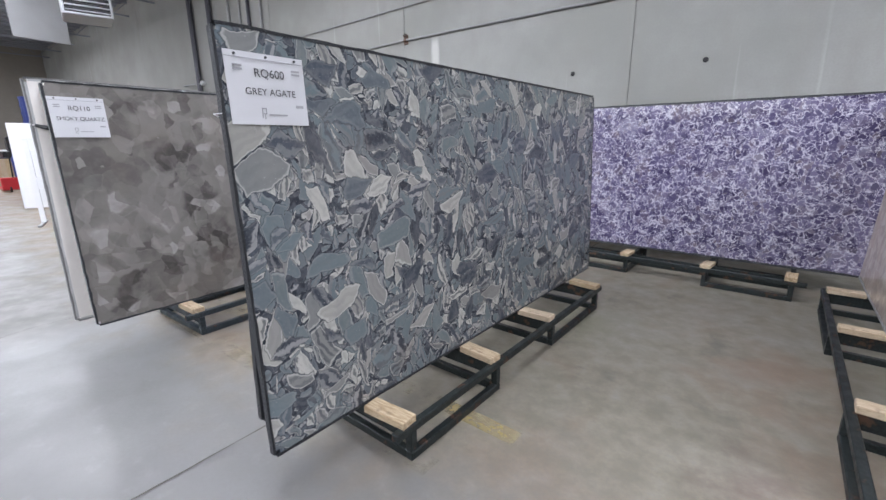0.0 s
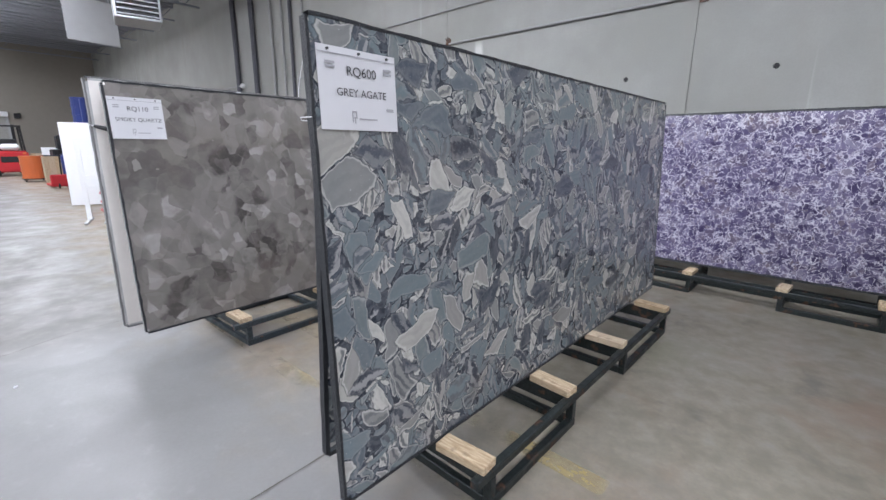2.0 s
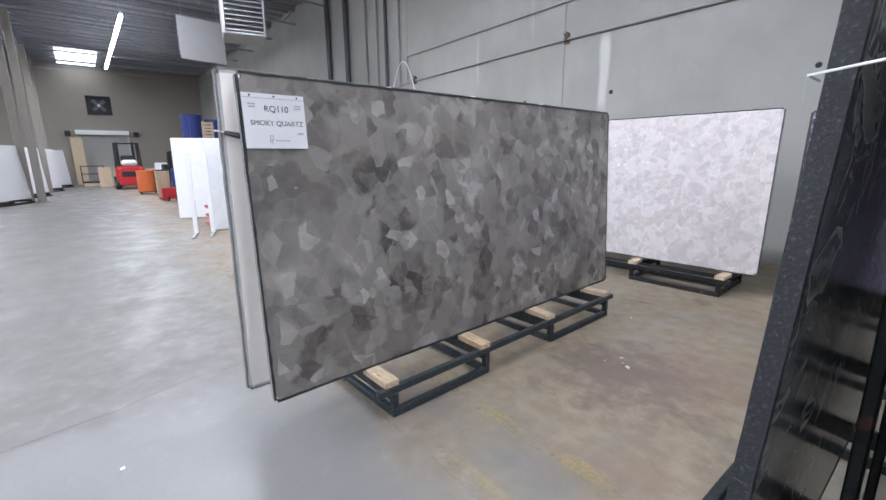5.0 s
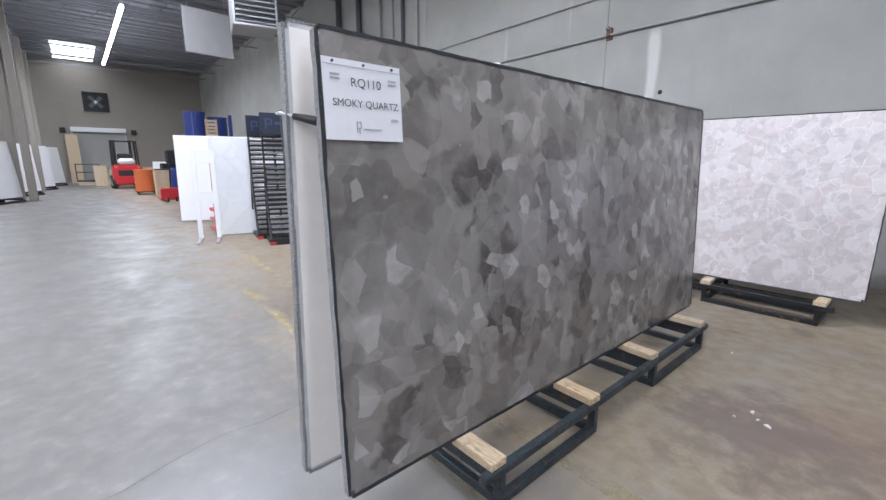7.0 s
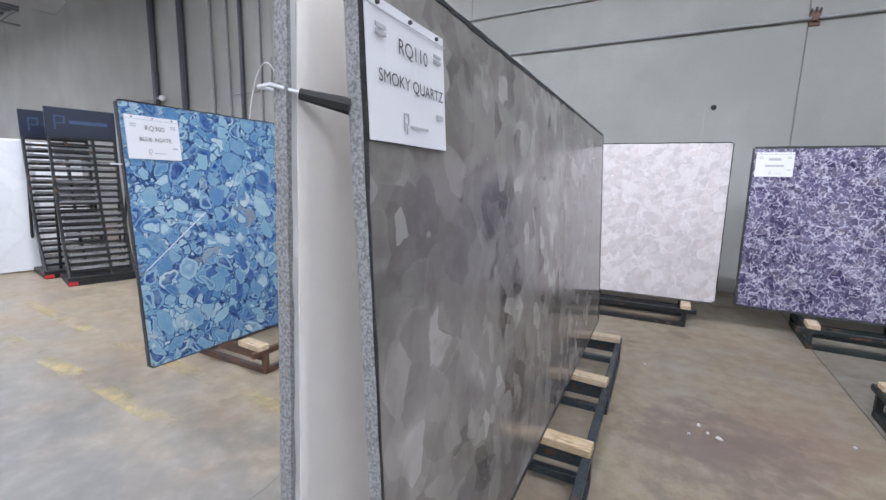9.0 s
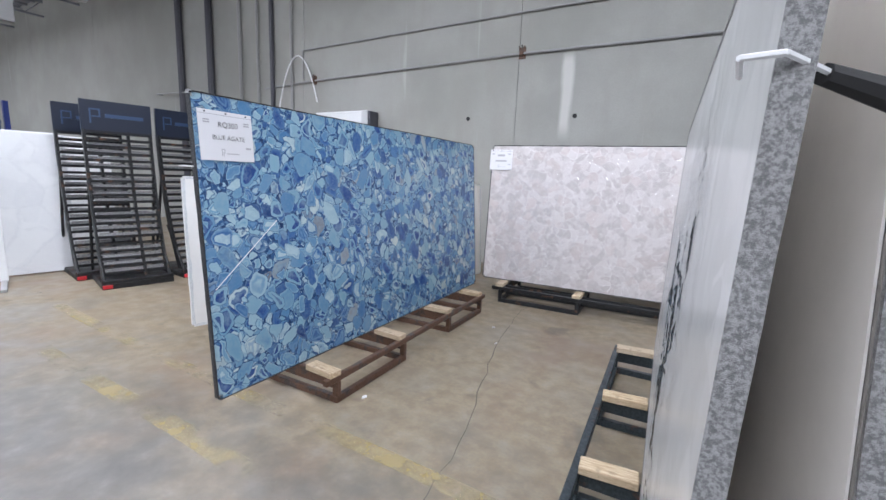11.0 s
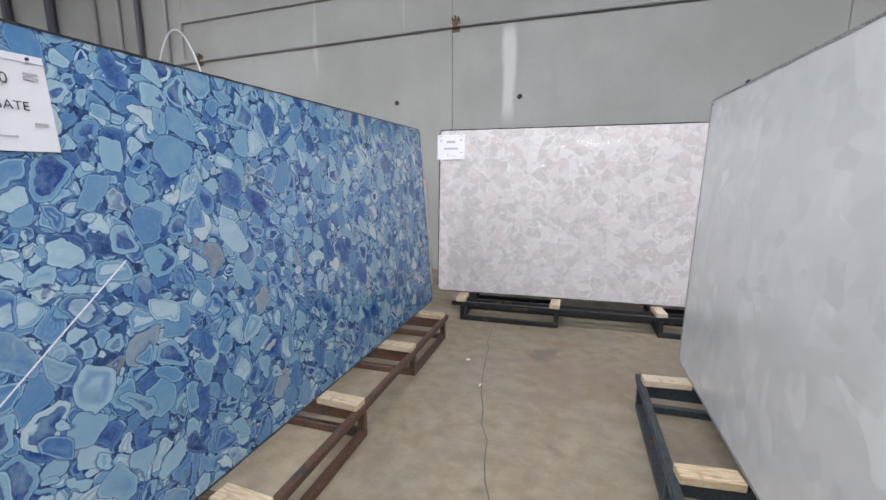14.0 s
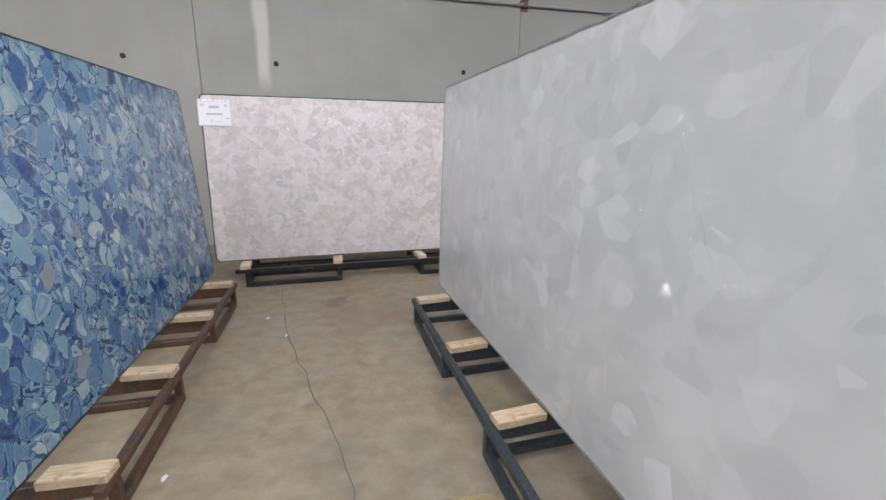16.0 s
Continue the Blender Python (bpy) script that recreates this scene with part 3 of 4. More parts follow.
pipe_run("conduit", [(-12.0, Y - 0.03, 3.14), (-12.0, Y - 0.03, 3.66), (-7.0, Y - 0.03, 3.745), (EAST, Y - 0.03, 3.78)], 0.014, GREY_PAINT, "thin grey steel conduit on the concrete wall")
pipe_run("conduit", [(-13.1, Y - 0.035, 3.02), (-11.7, Y - 0.035, 3.08), (-7.5, Y - 0.035, 3.17), (EAST, Y - 0.035, 3.2)], 0.018, GREY_PAINT, "grey steel conduit running along the concrete wall")
for x in (-11.7, -7.52, -3.4, 0.8):
    cl = thing("pipe_clamp", pose(x, Y, 3.17 if x > -8 else 3.08), "rusty pipe clamp with bolts on the wall", "clamp", "pipe clamps")
    boxes("plate", STEEL_RUST, cl, (-0.05, 0.05, -0.02, 0.0, -0.07, 0.09), bevel=0.004)
    boxes("strap", STEEL_RUST, cl, (-0.03, 0.03, -0.065, -0.02, -0.03, 0.03), bevel=0.006)
    for dx, dz in ((-0.04, 0.06), (0.04, 0.06), (0.0, 0.075)):
        bm = bmesh.new()
        rod(bm, (dx, -0.015, dz), (dx, -0.05, dz + 0.04), 0.009, 6)
        part("bolt", bm, STEEL_RUST, cl)
for x, r, mat, lab in ((-16.0, 0.075, DARK_PIPE, "dark iron rain pipe on the wall"), (-14.85, 0.075, DARK_PIPE, "dark iron rain pipe on the wall"), (-13.85, 0.04, GREY_PAINT, "grey vertical conduit on the wall"), (-13.3, 0.03, GREY_PAINT, "thin grey vertical conduit on the wall"), (-12.85, 0.045, DARK_PIPE, "dark vertical conduit on the wall"), (-12.3, 0.03, GREY_PAINT, "thin grey vertical conduit on the wall")):
    pipe_run("wall_pipe", [(x, Y - r - 0.01, 0.0), (x, Y - r - 0.01, ROOF + 0.1)], r, mat, lab)
pts = []
for k in range(13):
    u = k / 12
    pts.append((-12.65 + 1.12 * u, Y - 0.12, 2.2 + 1.35 * math.sin(math.pi * min(1, u * 0.93)) ** 0.7))
pipe_run("hanging_cable", pts, 0.013, WHITE, "looped white cable hanging on the wall")
for k, (x, z) in enumerate(((-8.363, 2.283), (-6.692, 2.276), (-4.253, 2.283), (-2.568, 2.285), (-0.9, 2.29), (-10.4, 2.29))):
    bm = bmesh.new()
    rod(bm, (0, 0, 0), (0, -0.012, 0), 0.032, 12, 0.026)
    h = tagged(part("anchor_hole", bm, BLACK), "small dark anchor plug in the concrete wall", "wall anchor", "wall anchors")
    h.location = (x, Y, z)

ac = thing("wall_air_conditioner", pose(-10.8, Y, 2.12), "white wall-mounted air conditioner with side vents behind the slabs", "air conditioner")
boxes("case", WHITE, ac, (-0.65, 0.5, -0.26, -0.004, 0.0, 0.33), bevel=0.025)
boxes("end_cap", DARK_PIPE, ac, (0.605, 0.65, -0.25, -0.004, 0.01, 0.32), bevel=0.01)
boxes("vent_back", DARK_PIPE, ac, (0.5, 0.605, -0.24, -0.004, 0.01, 0.32))
for k in range(4):
    boxes("vent_fin", WHITE, ac, (0.508 + k * 0.026, 0.522 + k * 0.026, -0.262, -0.24, 0.0, 0.33), bevel=0.003)
boxes("outlet", DARK_PIPE, ac, (-0.55, 0.4, -0.264, -0.258, 0.03, 0.08))

# cracks and saw joints in the floor
def ribbon(name, pts, width, material, z, label, wobble=0.0, seed=1):
    rng = random.Random(seed)
    fine = []
    for a, b in zip(pts[:-1], pts[1:]):
        a, b = Vector(a), Vector(b)
        steps = max(2, int((b - a).length / 0.12))
        for i in range(steps):
            fine.append(a.lerp(b, i / steps))
    fine.append(Vector(pts[-1]))
    bm = bmesh.new()
    prev = None
    for i, p in enumerate(fine):
        d = (fine[min(i + 1, len(fine) - 1)] - fine[max(i - 1, 0)]).normalized()
        side = Vector((-d.y, d.x))
        q = p + side * rng.uniform(-wobble, wobble)
        w = width * (rng.uniform(0.5, 1.3) if wobble else 1.0) / 2
        pair = [bm.verts.new((q.x + side.x * w, q.y + side.y * w, z)), bm.verts.new((q.x - side.x * w, q.y - side.y * w, z))]
        if prev:
            bm.faces.new((prev[0], prev[1], pair[1], pair[0]))
        prev = pair
    return tagged(part(name, bm, material), label, "floor marking", kind="structure")


ribbon("floor_crack", [(-5.4, -2.2), (-5.71, 0.01), (-5.77, 0.36), (-5.9, 0.68), (-5.91, 0.95), (-5.94, 1.22), (-6.05, 2.25), (-6.16, 2.66), (-6.31, 3.23), (-6.43, 3.68), (-6.55, 4.5), (-6.6, 6.7)], 0.005, CRACK, 0.004, "thin irregular crack in the concrete floor", 0.012, 4)
ribbon("floor_crack", [(-3.4, -3.0), (-3.417, 0.7), (-3.425, 1.3), (-3.43, 6.7)], 0.008, CRACK, 0.004, "straight saw-cut joint in the concrete floor", 0.002, 5)
ribbon("floor_line", [(-9.6, 1.62), (-8.6, 1.58), (-7.35, 1.57), (-6.4, 1.53), (-6.0, 1.51), (-4.39, 1.485), (-2.6, 1.48)], 0.11, YELLOW, 0.005, "worn yellow paint line on the floor", 0, 6)
ribbon("floor_line", [(-11.0, 2.12), (-9.7, 2.05), (-8.5, 2.0), (-6.65, 1.967), (-6.3, 1.965), (-4.55, 1.906), (-2.4, 1.86)], 0.10, YELLOW, 0.0055, "worn yellow paint line on the floor", 0, 7)


# ---- slabs and their racks ----
def slab(m, length, height, face, edge, label, thick=0.022, border=0.018, backing=None, rim=None):
    """A polished stone slab: length along its x, height along its z, its polished face towards its -y."""
    ob = thing("stone_slab", m, label, "stone slab", "display slabs")
    bm = bmesh.new()
    box(bm, 0, length, 0.0, thick, 0, height)
    bmesh.ops.bevel(bm, geom=[e for e in bm.edges if abs(e.verts[0].co.y - e.verts[1].co.y) > 0.01], offset=0.025, segments=4, affect="EDGES")
    part("body", bm, face, ob)
    if backing is not None:
        boxes("backing", backing, ob, (0.02, length - 0.02, thick + 0.0005, thick + 0.003, 0.02, height - 0.02), label="pale backing sheet that brightens the gap between slabs")
    # rough edge band, a little proud of the polished face and wavy on its inner side
    rng = random.Random(int(length * 100 + m.translation.x * 37))
    bm, front = bmesh.new(), bmesh.new()

    def strip(p0, p1, inward):
        p0, p1, inward = Vector(p0), Vector(p1), Vector(inward)
        steps = int((p1 - p0).length / 0.05)
        prev = None
        for i in range(steps + 1):
            p = p0.lerp(p1, i / steps)
            w = border * rng.uniform(0.7, 1.25)
            out = 0.004 * rng.uniform(0.2, 1.0)
            o, n_ = p - inward * out, p + inward * w
            side = [bm.verts.new(c) for c in ((n_.x, thick + 0.001, n_.z), (o.x, thick + 0.002, o.z), (o.x, -0.003, o.z))]
            face = [front.verts.new(c) for c in ((o.x, -0.003, o.z), (n_.x, -0.002, n_.z), (n_.x, 0.004, n_.z))]
            if prev:
                for mesh, was, now in ((bm, prev[0], side), (front, prev[1], face)):
                    for j in range(2):
                        mesh.faces.new((was[j], was[j + 1], now[j + 1], now[j]))
            prev = (side, face)
    strip((0.012, 0, 0), (length - 0.012, 0, 0), (0, 0, 1))
    strip((length, 0, 0.012), (length, 0, height - 0.012), (-1, 0, 0))
    strip((length - 0.012, 0, height), (0.012, 0, height), (0, 0, -1))
    strip((0, 0, height - 0.012), (0, 0, 0.012), (1, 0, 0))
    bmesh.ops.recalc_face_normals(bm, faces=bm.faces)
    bmesh.ops.recalc_face_normals(front, faces=front.faces)
    part("edge_band", bm, edge, ob, "rough resin edge band")
    part("rim", front, rim or edge, ob, "thin rim round the polished face")
    return ob


def words(text, size, material, parent, x, z, y=-0.0035, bold=0.0):
    cu = bpy.data.curves.new("lettering", "FONT")
    cu.body, cu.size, cu.align_x, cu.align_y, cu.offset = text, size, "CENTER", "CENTER", bold
    tmp = new("lettering", cu)
    me = bpy.data.meshes.new_from_object(tmp.evaluated_get(bpy.context.evaluated_depsgraph_get()))
    bpy.data.objects.remove(tmp)
    me.materials.clear()
    me.materials.append(material)
    ob = new("lettering", me)
    ob.parent = parent
    ob.matrix_basis = pose(x, y, z, 90, 0, 0)
    return ob


def sign(m, lines, label, w=0.29, h=0.235):
    """A printed sheet in a clear sleeve, held by three pins; x right, z up, its face to -y."""
    ob = thing("paper_sign", m, label, "sign", "slab signs")
    bm = bmesh.new()
    cols = 10
    prev = None
    for i in range(cols + 1):
        u = i / cols
        y = -0.0015 - 0.003 * math.sin(u * 5.0) ** 2
        pair = [bm.verts.new((u * w, y, 0)), bm.verts.new((u * w, y * 0.5, h))]
        if prev:
            bm.faces.new((prev[0], pair[0], pair[1], prev[1]))
        prev = pair
    geom = bmesh.ops.extrude_face_region(bm, geom=bm.faces[:])["geom"]
    bmesh.ops.translate(bm, vec=(0, 0.0012, 0), verts=[g for g in geom if isinstance(g, bmesh.types.BMVert)])
    bmesh.ops.recalc_face_normals(bm, faces=bm.faces)
    part("sheet", bm, PAPER, ob)
    boxes("top_strip", INK_GREY, ob, (0.0, w, -0.0058, -0.0048, h - 0.021, h - 0.0185))
    for k in (0.12, 0.5, 0.88):
        bm = bmesh.new()
        rod(bm, (w * k, -0.002, h - 0.01), (w * k, -0.007, h - 0.01), 0.004, 8)
        part("pin", bm, INK, ob)
    if lines:
        words(lines[0], 0.037, INK, ob, w * 0.52, h * 0.72, -0.0062, 0.0)
        words(lines[1], 0.0305, INK, ob, w * 0.52, h * 0.46, -0.0062, 0.0)
    else:
        boxes("print_bar", INK_GREY, ob, (w * 0.34, w * 0.66, -0.0066, -0.0054, h * 0.66, h * 0.76))
        boxes("print_bar", INK_GREY, ob, (w * 0.25, w * 0.75, -0.0066, -0.0054, h * 0.40, h * 0.48))
    for x0, z0 in ((0.022, h * 0.74), (w - 0.05, h * 0.74)):
        boxes("print_bar", INK_GREY, ob, (x0, x0 + 0.03, -0.0066, -0.0054, z0, z0 + 0.006), (x0, x0 + 0.03, -0.0066, -0.0054, z0 + 0.011, z0 + 0.017))
    boxes("print_bar", INK_GREY, ob, (w * 0.84, w * 0.94, -0.0066, -0.0054, h * 0.26, h * 0.30))
    # small emblem beside a line of tiny print
    boxes("emblem", INK_GREY, ob, (w * 0.37, w * 0.38, -0.0066, -0.0054, h * 0.1, h * 0.24), (w * 0.37, w * 0.43, -0.0066, -0.0054, h * 0.225, h * 0.24), (w * 0.42, w * 0.43, -0.0066, -0.0054, h * 0.15, h * 0.24), (w * 0.385, w * 0.43, -0.0066, -0.0054, h * 0.15, h * 0.163), (w * 0.40, w * 0.41, -0.0066, -0.0054, h * 0.08, h * 0.15))
    boxes("print_bar", INK_GREY, ob, (w * 0.46, w * 0.70, -0.0066, -0.0054, h * 0.135, h * 0.155))
    return ob


def rack(m, stands, half, steel, label, length, uprights=True, post_y=0.0):
    """An A-frame slab rack along its x: two box stands joined by long rails, arms across, posts between the slabs."""
    ob = thing("slab_rack", m, label, "slab rack", "slab racks")
    x0, x1 = stands[0] - 0.10, stands[-1] + 0.10
    t = 0.037
    for side in (-1, 1):
        y = side * half
        ys = sorted((y, y - side * t))
        boxes("rail", steel, ob, (x0, x1, ys[0], ys[1], 0.136, 0.174), bevel=0.004)
        for a, b in ((stands[0], stands[1]), (stands[2], stands[3])):
            boxes("runner", steel, ob, (a - t / 2, b + t / 2, ys[0], ys[1], 0.0, 0.042), bevel=0.004)
        for s in stands:
            boxes("leg", steel, ob, (s - t / 2, s + t / 2, ys[0], ys[1], 0.042, 0.136), bevel=0.003)
    for s in stands:
        boxes("arm", steel, ob, (s - t / 2, s + t / 2, -half + t, half - t, 0.09, 0.17), bevel=0.004)
        boxes("base_bar", steel, ob, (s - t / 2, s + t / 2, -half + t, half - t, 0.0, 0.042), bevel=0.004)
        if uprights:
            boxes("post", steel, ob, (s - 0.02, s + 0.02, post_y - 0.012, post_y + 0.012, 0.17, 1.5), bevel=0.004)
    boxes("spine", steel, ob, (stands[0], stands[3], post_y - 0.012, post_y + 0.012, 1.5, 1.54), bevel=0.004)
    return ob


def block(m, length=0.24):
    """A short offcut of lumber, its length along x."""
    bm = bmesh.new()
    box(bm, 0, length, -0.043, 0.043, 0, 0.036)
    bev(bm, 0.004)
    ob = tagged(part("wood_block", bm, WOOD), "rough pale pine offcut lying on a rack arm", "wood block", "wood blocks")
    ob.matrix_world = m
    return ob


rng = random.Random(11)
LEN, HIGH = 3.05, 1.49


def aisle_rack(cx, stands, steel, label, half=0.37, post_y=0.0, yaw=0.0):
    """A rack that runs along y from the line y = 0, turned a little by yaw, with blocks on both its sides."""
    m = pose(cx, 0, 0, 0, 0, 90 + yaw)
    rack(m, stands, half, steel, label, LEN, True, post_y)
    for k, s in enumerate(stands):
        off = -0.014 if k < 3 else 0.014
        for side in (-half + 0.005, half - 0.26):
            block(m @ pose(s + off + rng.uniform(-0.015, 0.015), side + rng.uniform(-0.01, 0.012), 0.1725, 0, 0, 90 + rng.uniform(-5, 5)), 0.235 + rng.uniform(-0.02, 0.015))


def facing_east(xb, xt, y0, z0=0.21, h=HIGH, yaw=0.0):
    return pose(xb, y0, z0, -math.degrees(math.atan2(xb - xt, h)), 0, 90 + yaw)


def facing_west(xb, xt, y1, z0=0.21, h=HIGH, yaw=0.0):
    return pose(xb, y1, z0, -math.degrees(math.atan2(xt - xb, h)), 0, -90 + yaw)


# rack with the grey agate
aisle_rack(-3.085, (1.485, 2.165, 2.86, 3.665), STEEL_GREEN, "dark green-black steel A-frame slab rack on the floor", yaw=-0.9)
m = facing_east(-2.94, -3.01, 0.985, yaw=-0.9)
slab(m, LEN + 0.06, HIGH, GREY_AGATE, EDGE_DARK, "polished grey agate stone slab with dark resin edge, leaning on its rack", border=0.008)
sign(m @ pose(0.022, -0.004, 1.192), ("RQ600", "GREY AGATE"), "white paper sign lettered RQ600 GREY AGATE on the grey slab", 0.275, 0.222)
slab(facing_west(-3.15, -3.07, 4.12, yaw=-0.9), LEN, HIGH, GREY_AGATE, EDGE_DARK, "grey agate stone slab on the back of the rack")
# rack with the smoky quartz
aisle_rack(-5.055, (1.485, 2.185, 2.875, 3.66), STEEL_BLUE, "blue-grey steel A-frame slab rack on the floor", 0.36, -0.006, 1.6)
m = facing_east(-4.935, -5.02, 0.945, yaw=1.4)
# the smoky slab's pale backing is added to bounce light into the gap
slab(m, LEN, HIGH, SMOKY, EDGE_SMOKY, "polished brown-grey smoky quartz stone slab, leaning on its rack", border=0.010, rim=EDGE_DARK, backing=BACKING)
sign(m @ pose(0.012, -0.004, 1.176), ("RQ110", "SMOKY QUARTZ"), "white paper sign lettered RQ110 SMOKY QUARTZ on the smoky slab", 0.272, 0.232)
CRYSTAL_AT = facing_west(-5.262, -5.222, 3.93, yaw=1.9)
slab(CRYSTAL_AT, LEN, HIGH + 0.02, CRYSTAL, EDGE_SMOKY, "white crystal stone slab under clear film on the back of the rack", border=0.008, rim=EDGE_MIX, backing=BACKING)
# rack with the blue agate
aisle_rack(-7.18, (2.22, 2.93, 3.65, 4.325), STEEL_RUST, "rusty brown steel A-frame slab rack on the floor", yaw=1.0)
m = facing_east(-7.093, -7.197, 1.63, 0.213, 1.49, 0.4)
slab(m, 3.03, 1.49, BLUE_AGATE, EDGE_DARK, "polished blue agate stone slab of round ringed pieces, leaning on its rack", border=0.004)
sign(m @ pose(0.025, -0.004, 1.182), ("RQ300", "BLUE AGATE"), "white paper sign lettered RQ300 BLUE AGATE on the blue slab", 0.285, 0.235)
slab(pose(-8.255, 2.19, 0.19, -4, 0, 73), 3.2, 1.1, BACKING, EDGE_WHITE, "plain cream-white stone slab standing askew behind the blue slab", 0.025)
stand = thing("slab_stand", pose(-8.255, 2.19, 0, 0, 0, 73), "low dark steel stand under a white slab", "stand", "slab stands")
for dx in (0.35, 0.9):
    boxes("arm", STEEL_BLACK, stand, (dx, dx + 0.06, -0.1, 0.35, 0.12, 0.186), bevel=0.004)
    boxes("leg", STEEL_BLACK, stand, (dx, dx + 0.06, -0.1, -0.04, 0.0, 0.12), bevel=0.004)
    boxes("leg", STEEL_BLACK, stand, (dx, dx + 0.06, 0.29, 0.35, 0.0, 0.12), bevel=0.004)
# rack past the start of the walk
aisle_rack(-0.87, (2.0, 2.75, 3.79, 4.66), STEEL_GREEN, "dark green-black steel A-frame slab rack on the floor")
slab(facing_west(-0.99, -0.91, 5.32), LEN, HIGH, BEIGE, EDGE_MIX, "beige-pink quartz stone slab on the back of a rack")
slab(facing_east(-0.75, -0.84, 2.3), LEN, HIGH, SMOKY, EDGE_DARK, "smoky quartz stone slab on the far side of a rack")

# racks along the north wall
def wall_rack(x0, y, stands, steel, yaw):
    """A rack before the wall; its front line starts at x0, y and its stands are counted from there."""
    m = pose(x0, y, 0, 0, 0, yaw)
    ob = rack(m @ pose(0, 0.37, 0), stands, 0.37, steel, "dark steel slab rack standing before the concrete wall", LEN, True, 0.22)
    for a, b in zip(stands[:-1], stands[1:]):
        boxes("apron", steel, ob, (a + 0.019, b - 0.019, -0.24, -0.228, 0.07, 0.172), bevel=0.003)
    for s in stands:
        block(m @ pose(s + rng.uniform(-0.02, 0.02), 0.0, 0.1725, 0, 0, 90 + rng.uniform(-6, 6)), 0.2)


def facing_south(x0, yb, yt, z0=0.21, h=HIGH, yaw=0.0):
    return pose(x0, yb, z0, -math.degrees(math.atan2(yt - yb, h)), 0, yaw)


wall_rack(-7.17, 4.81, (0.29, 1.13, 1.96, 2.80), STEEL_BLACK, 2.0)
ROSE_AT = facing_south(-7.17, 4.985, 5.085, 0.22, 1.5, 2.4)
slab(ROSE_AT, 3.05, 1.515, ROSE, EDGE_GREY, "pale pink-white rose quartz stone slab, leaning on its rack", border=0.006, rim=EDGE_DARK)
sign(ROSE_AT @ pose(-0.02, -0.006, 1.245), None, "small white paper sign with unreadable print on the pale slab", 0.262, 0.225)
wall_rack(-3.96, 4.87, (0.51, 1.19, 1.90, 2.54), STEEL_GREEN, -1.5)
m = facing_south(-3.965, 5.19, 5.32, yaw=-1.0)
slab(m, LEN, HIGH, AMETHYST, EDGE_DARK, "polished purple amethyst stone slab with white veins, leaning on its rack")
sign(m @ pose(0.03, -0.004, 1.22), None, "small white paper sign with unreadable print on the purple slab", 0.28, 0.22)


# clear film, creased where it hangs loose over the white crystal slab
def m_film():
    n = Net("clear_film")
    tree = n.tree
    clear = n.node("BsdfTransparent")
    gloss = n.node("BsdfGlossy", Roughness=0.13)
    mixer = n.node("MixShader", i0=0.05)
    tree.links.new(clear.outputs[0], mixer.inputs[1])
    tree.links.new(gloss.outputs[0], mixer.inputs[2])
    out = next(x for x in tree.nodes if x.type == "OUTPUT_MATERIAL")
    tree.links.new(mixer.outputs[0], out.inputs[0])
    return n.mat


FILM = m_film()


def film(m, u0, u1, v0, v1, depth, label, seed=0.0, cols=110, rows=110, focus=None):
    bm = bmesh.new()
    grid = []
    for j in range(rows + 1):
        row = []
        for i in range(cols + 1):
            u, v = u0 + (u1 - u0) * i / cols, v0 + (v1 - v0) * j / rows
            fade = min(1, 5 * min(i / cols, 1 - i / cols)) * min(1, 5 * min(j / rows, 1 - j / rows))
            if focus:
                fade *= math.exp(-((u - focus[0]) / 0.45) ** 2 - ((v - focus[1]) / 0.5) ** 2)
            a = noise.noise(Vector((u * 7.0 + v * 2.2 + seed, v * 1.3, seed)))
            b = noise.noise(Vector((u * 2.5, v * 6.0 + u * 3.0, seed + 5)))
            crease = max(0.0, 1 - abs(a) * 7.0) ** 1.3 + 0.5 * max(0.0, 1 - abs(b) * 8.0) ** 1.3
            c = noise.noise(Vector((u * 15.0 + v * 4.0, v * 5.0 - u * 3.0, seed + 9)))
            crease += 0.25 * max(0.0, 1 - abs(c) * 6.0) ** 1.3
            row.append(bm.verts.new((u, -0.006 - depth * fade * crease, v)))
        grid.append(row)
    for j in range(rows):
        for i in range(cols):
            bm.faces.new((grid[j][i], grid[j][i + 1], grid[j + 1][i + 1], grid[j + 1][i]))
    for f in bm.faces:
        f.smooth = True
    ob = tagged(part("clear_film", bm, FILM), label, "plastic film", "clear films")
    ob.matrix_world = m
    ob.visible_shadow = False
    return ob


film(CRYSTAL_AT, 0.03, 3.02, 0.03, 1.485, 0.034, "creased clear plastic film over the white crystal slab", 1.3, 240, 120, (2.45, 0.85))
film(ROSE_AT, 0.1, 3.0, 0.1, 1.4, 0.012, "creased clear plastic film over the pale rose slab", 4.1, 110, 60)


# wire ties with black handles across the slab tops
def tie(points, handle, label, thick=0.003):
    ob = thing("wire_tie", Matrix(), label, "tie", "wire ties")
    bm = bmesh.new()
    for a, b in zip(points[:-1], points[1:]):
        rod(bm, a, b, thick, 6)
    part("wire", bm, WHITE, ob)
    if handle:
        bm = bmesh.new()
        rod(bm, handle[0], handle[1], 0.009, 8, 0.014)
        part("grip", bm, BLACK, ob)
    return ob


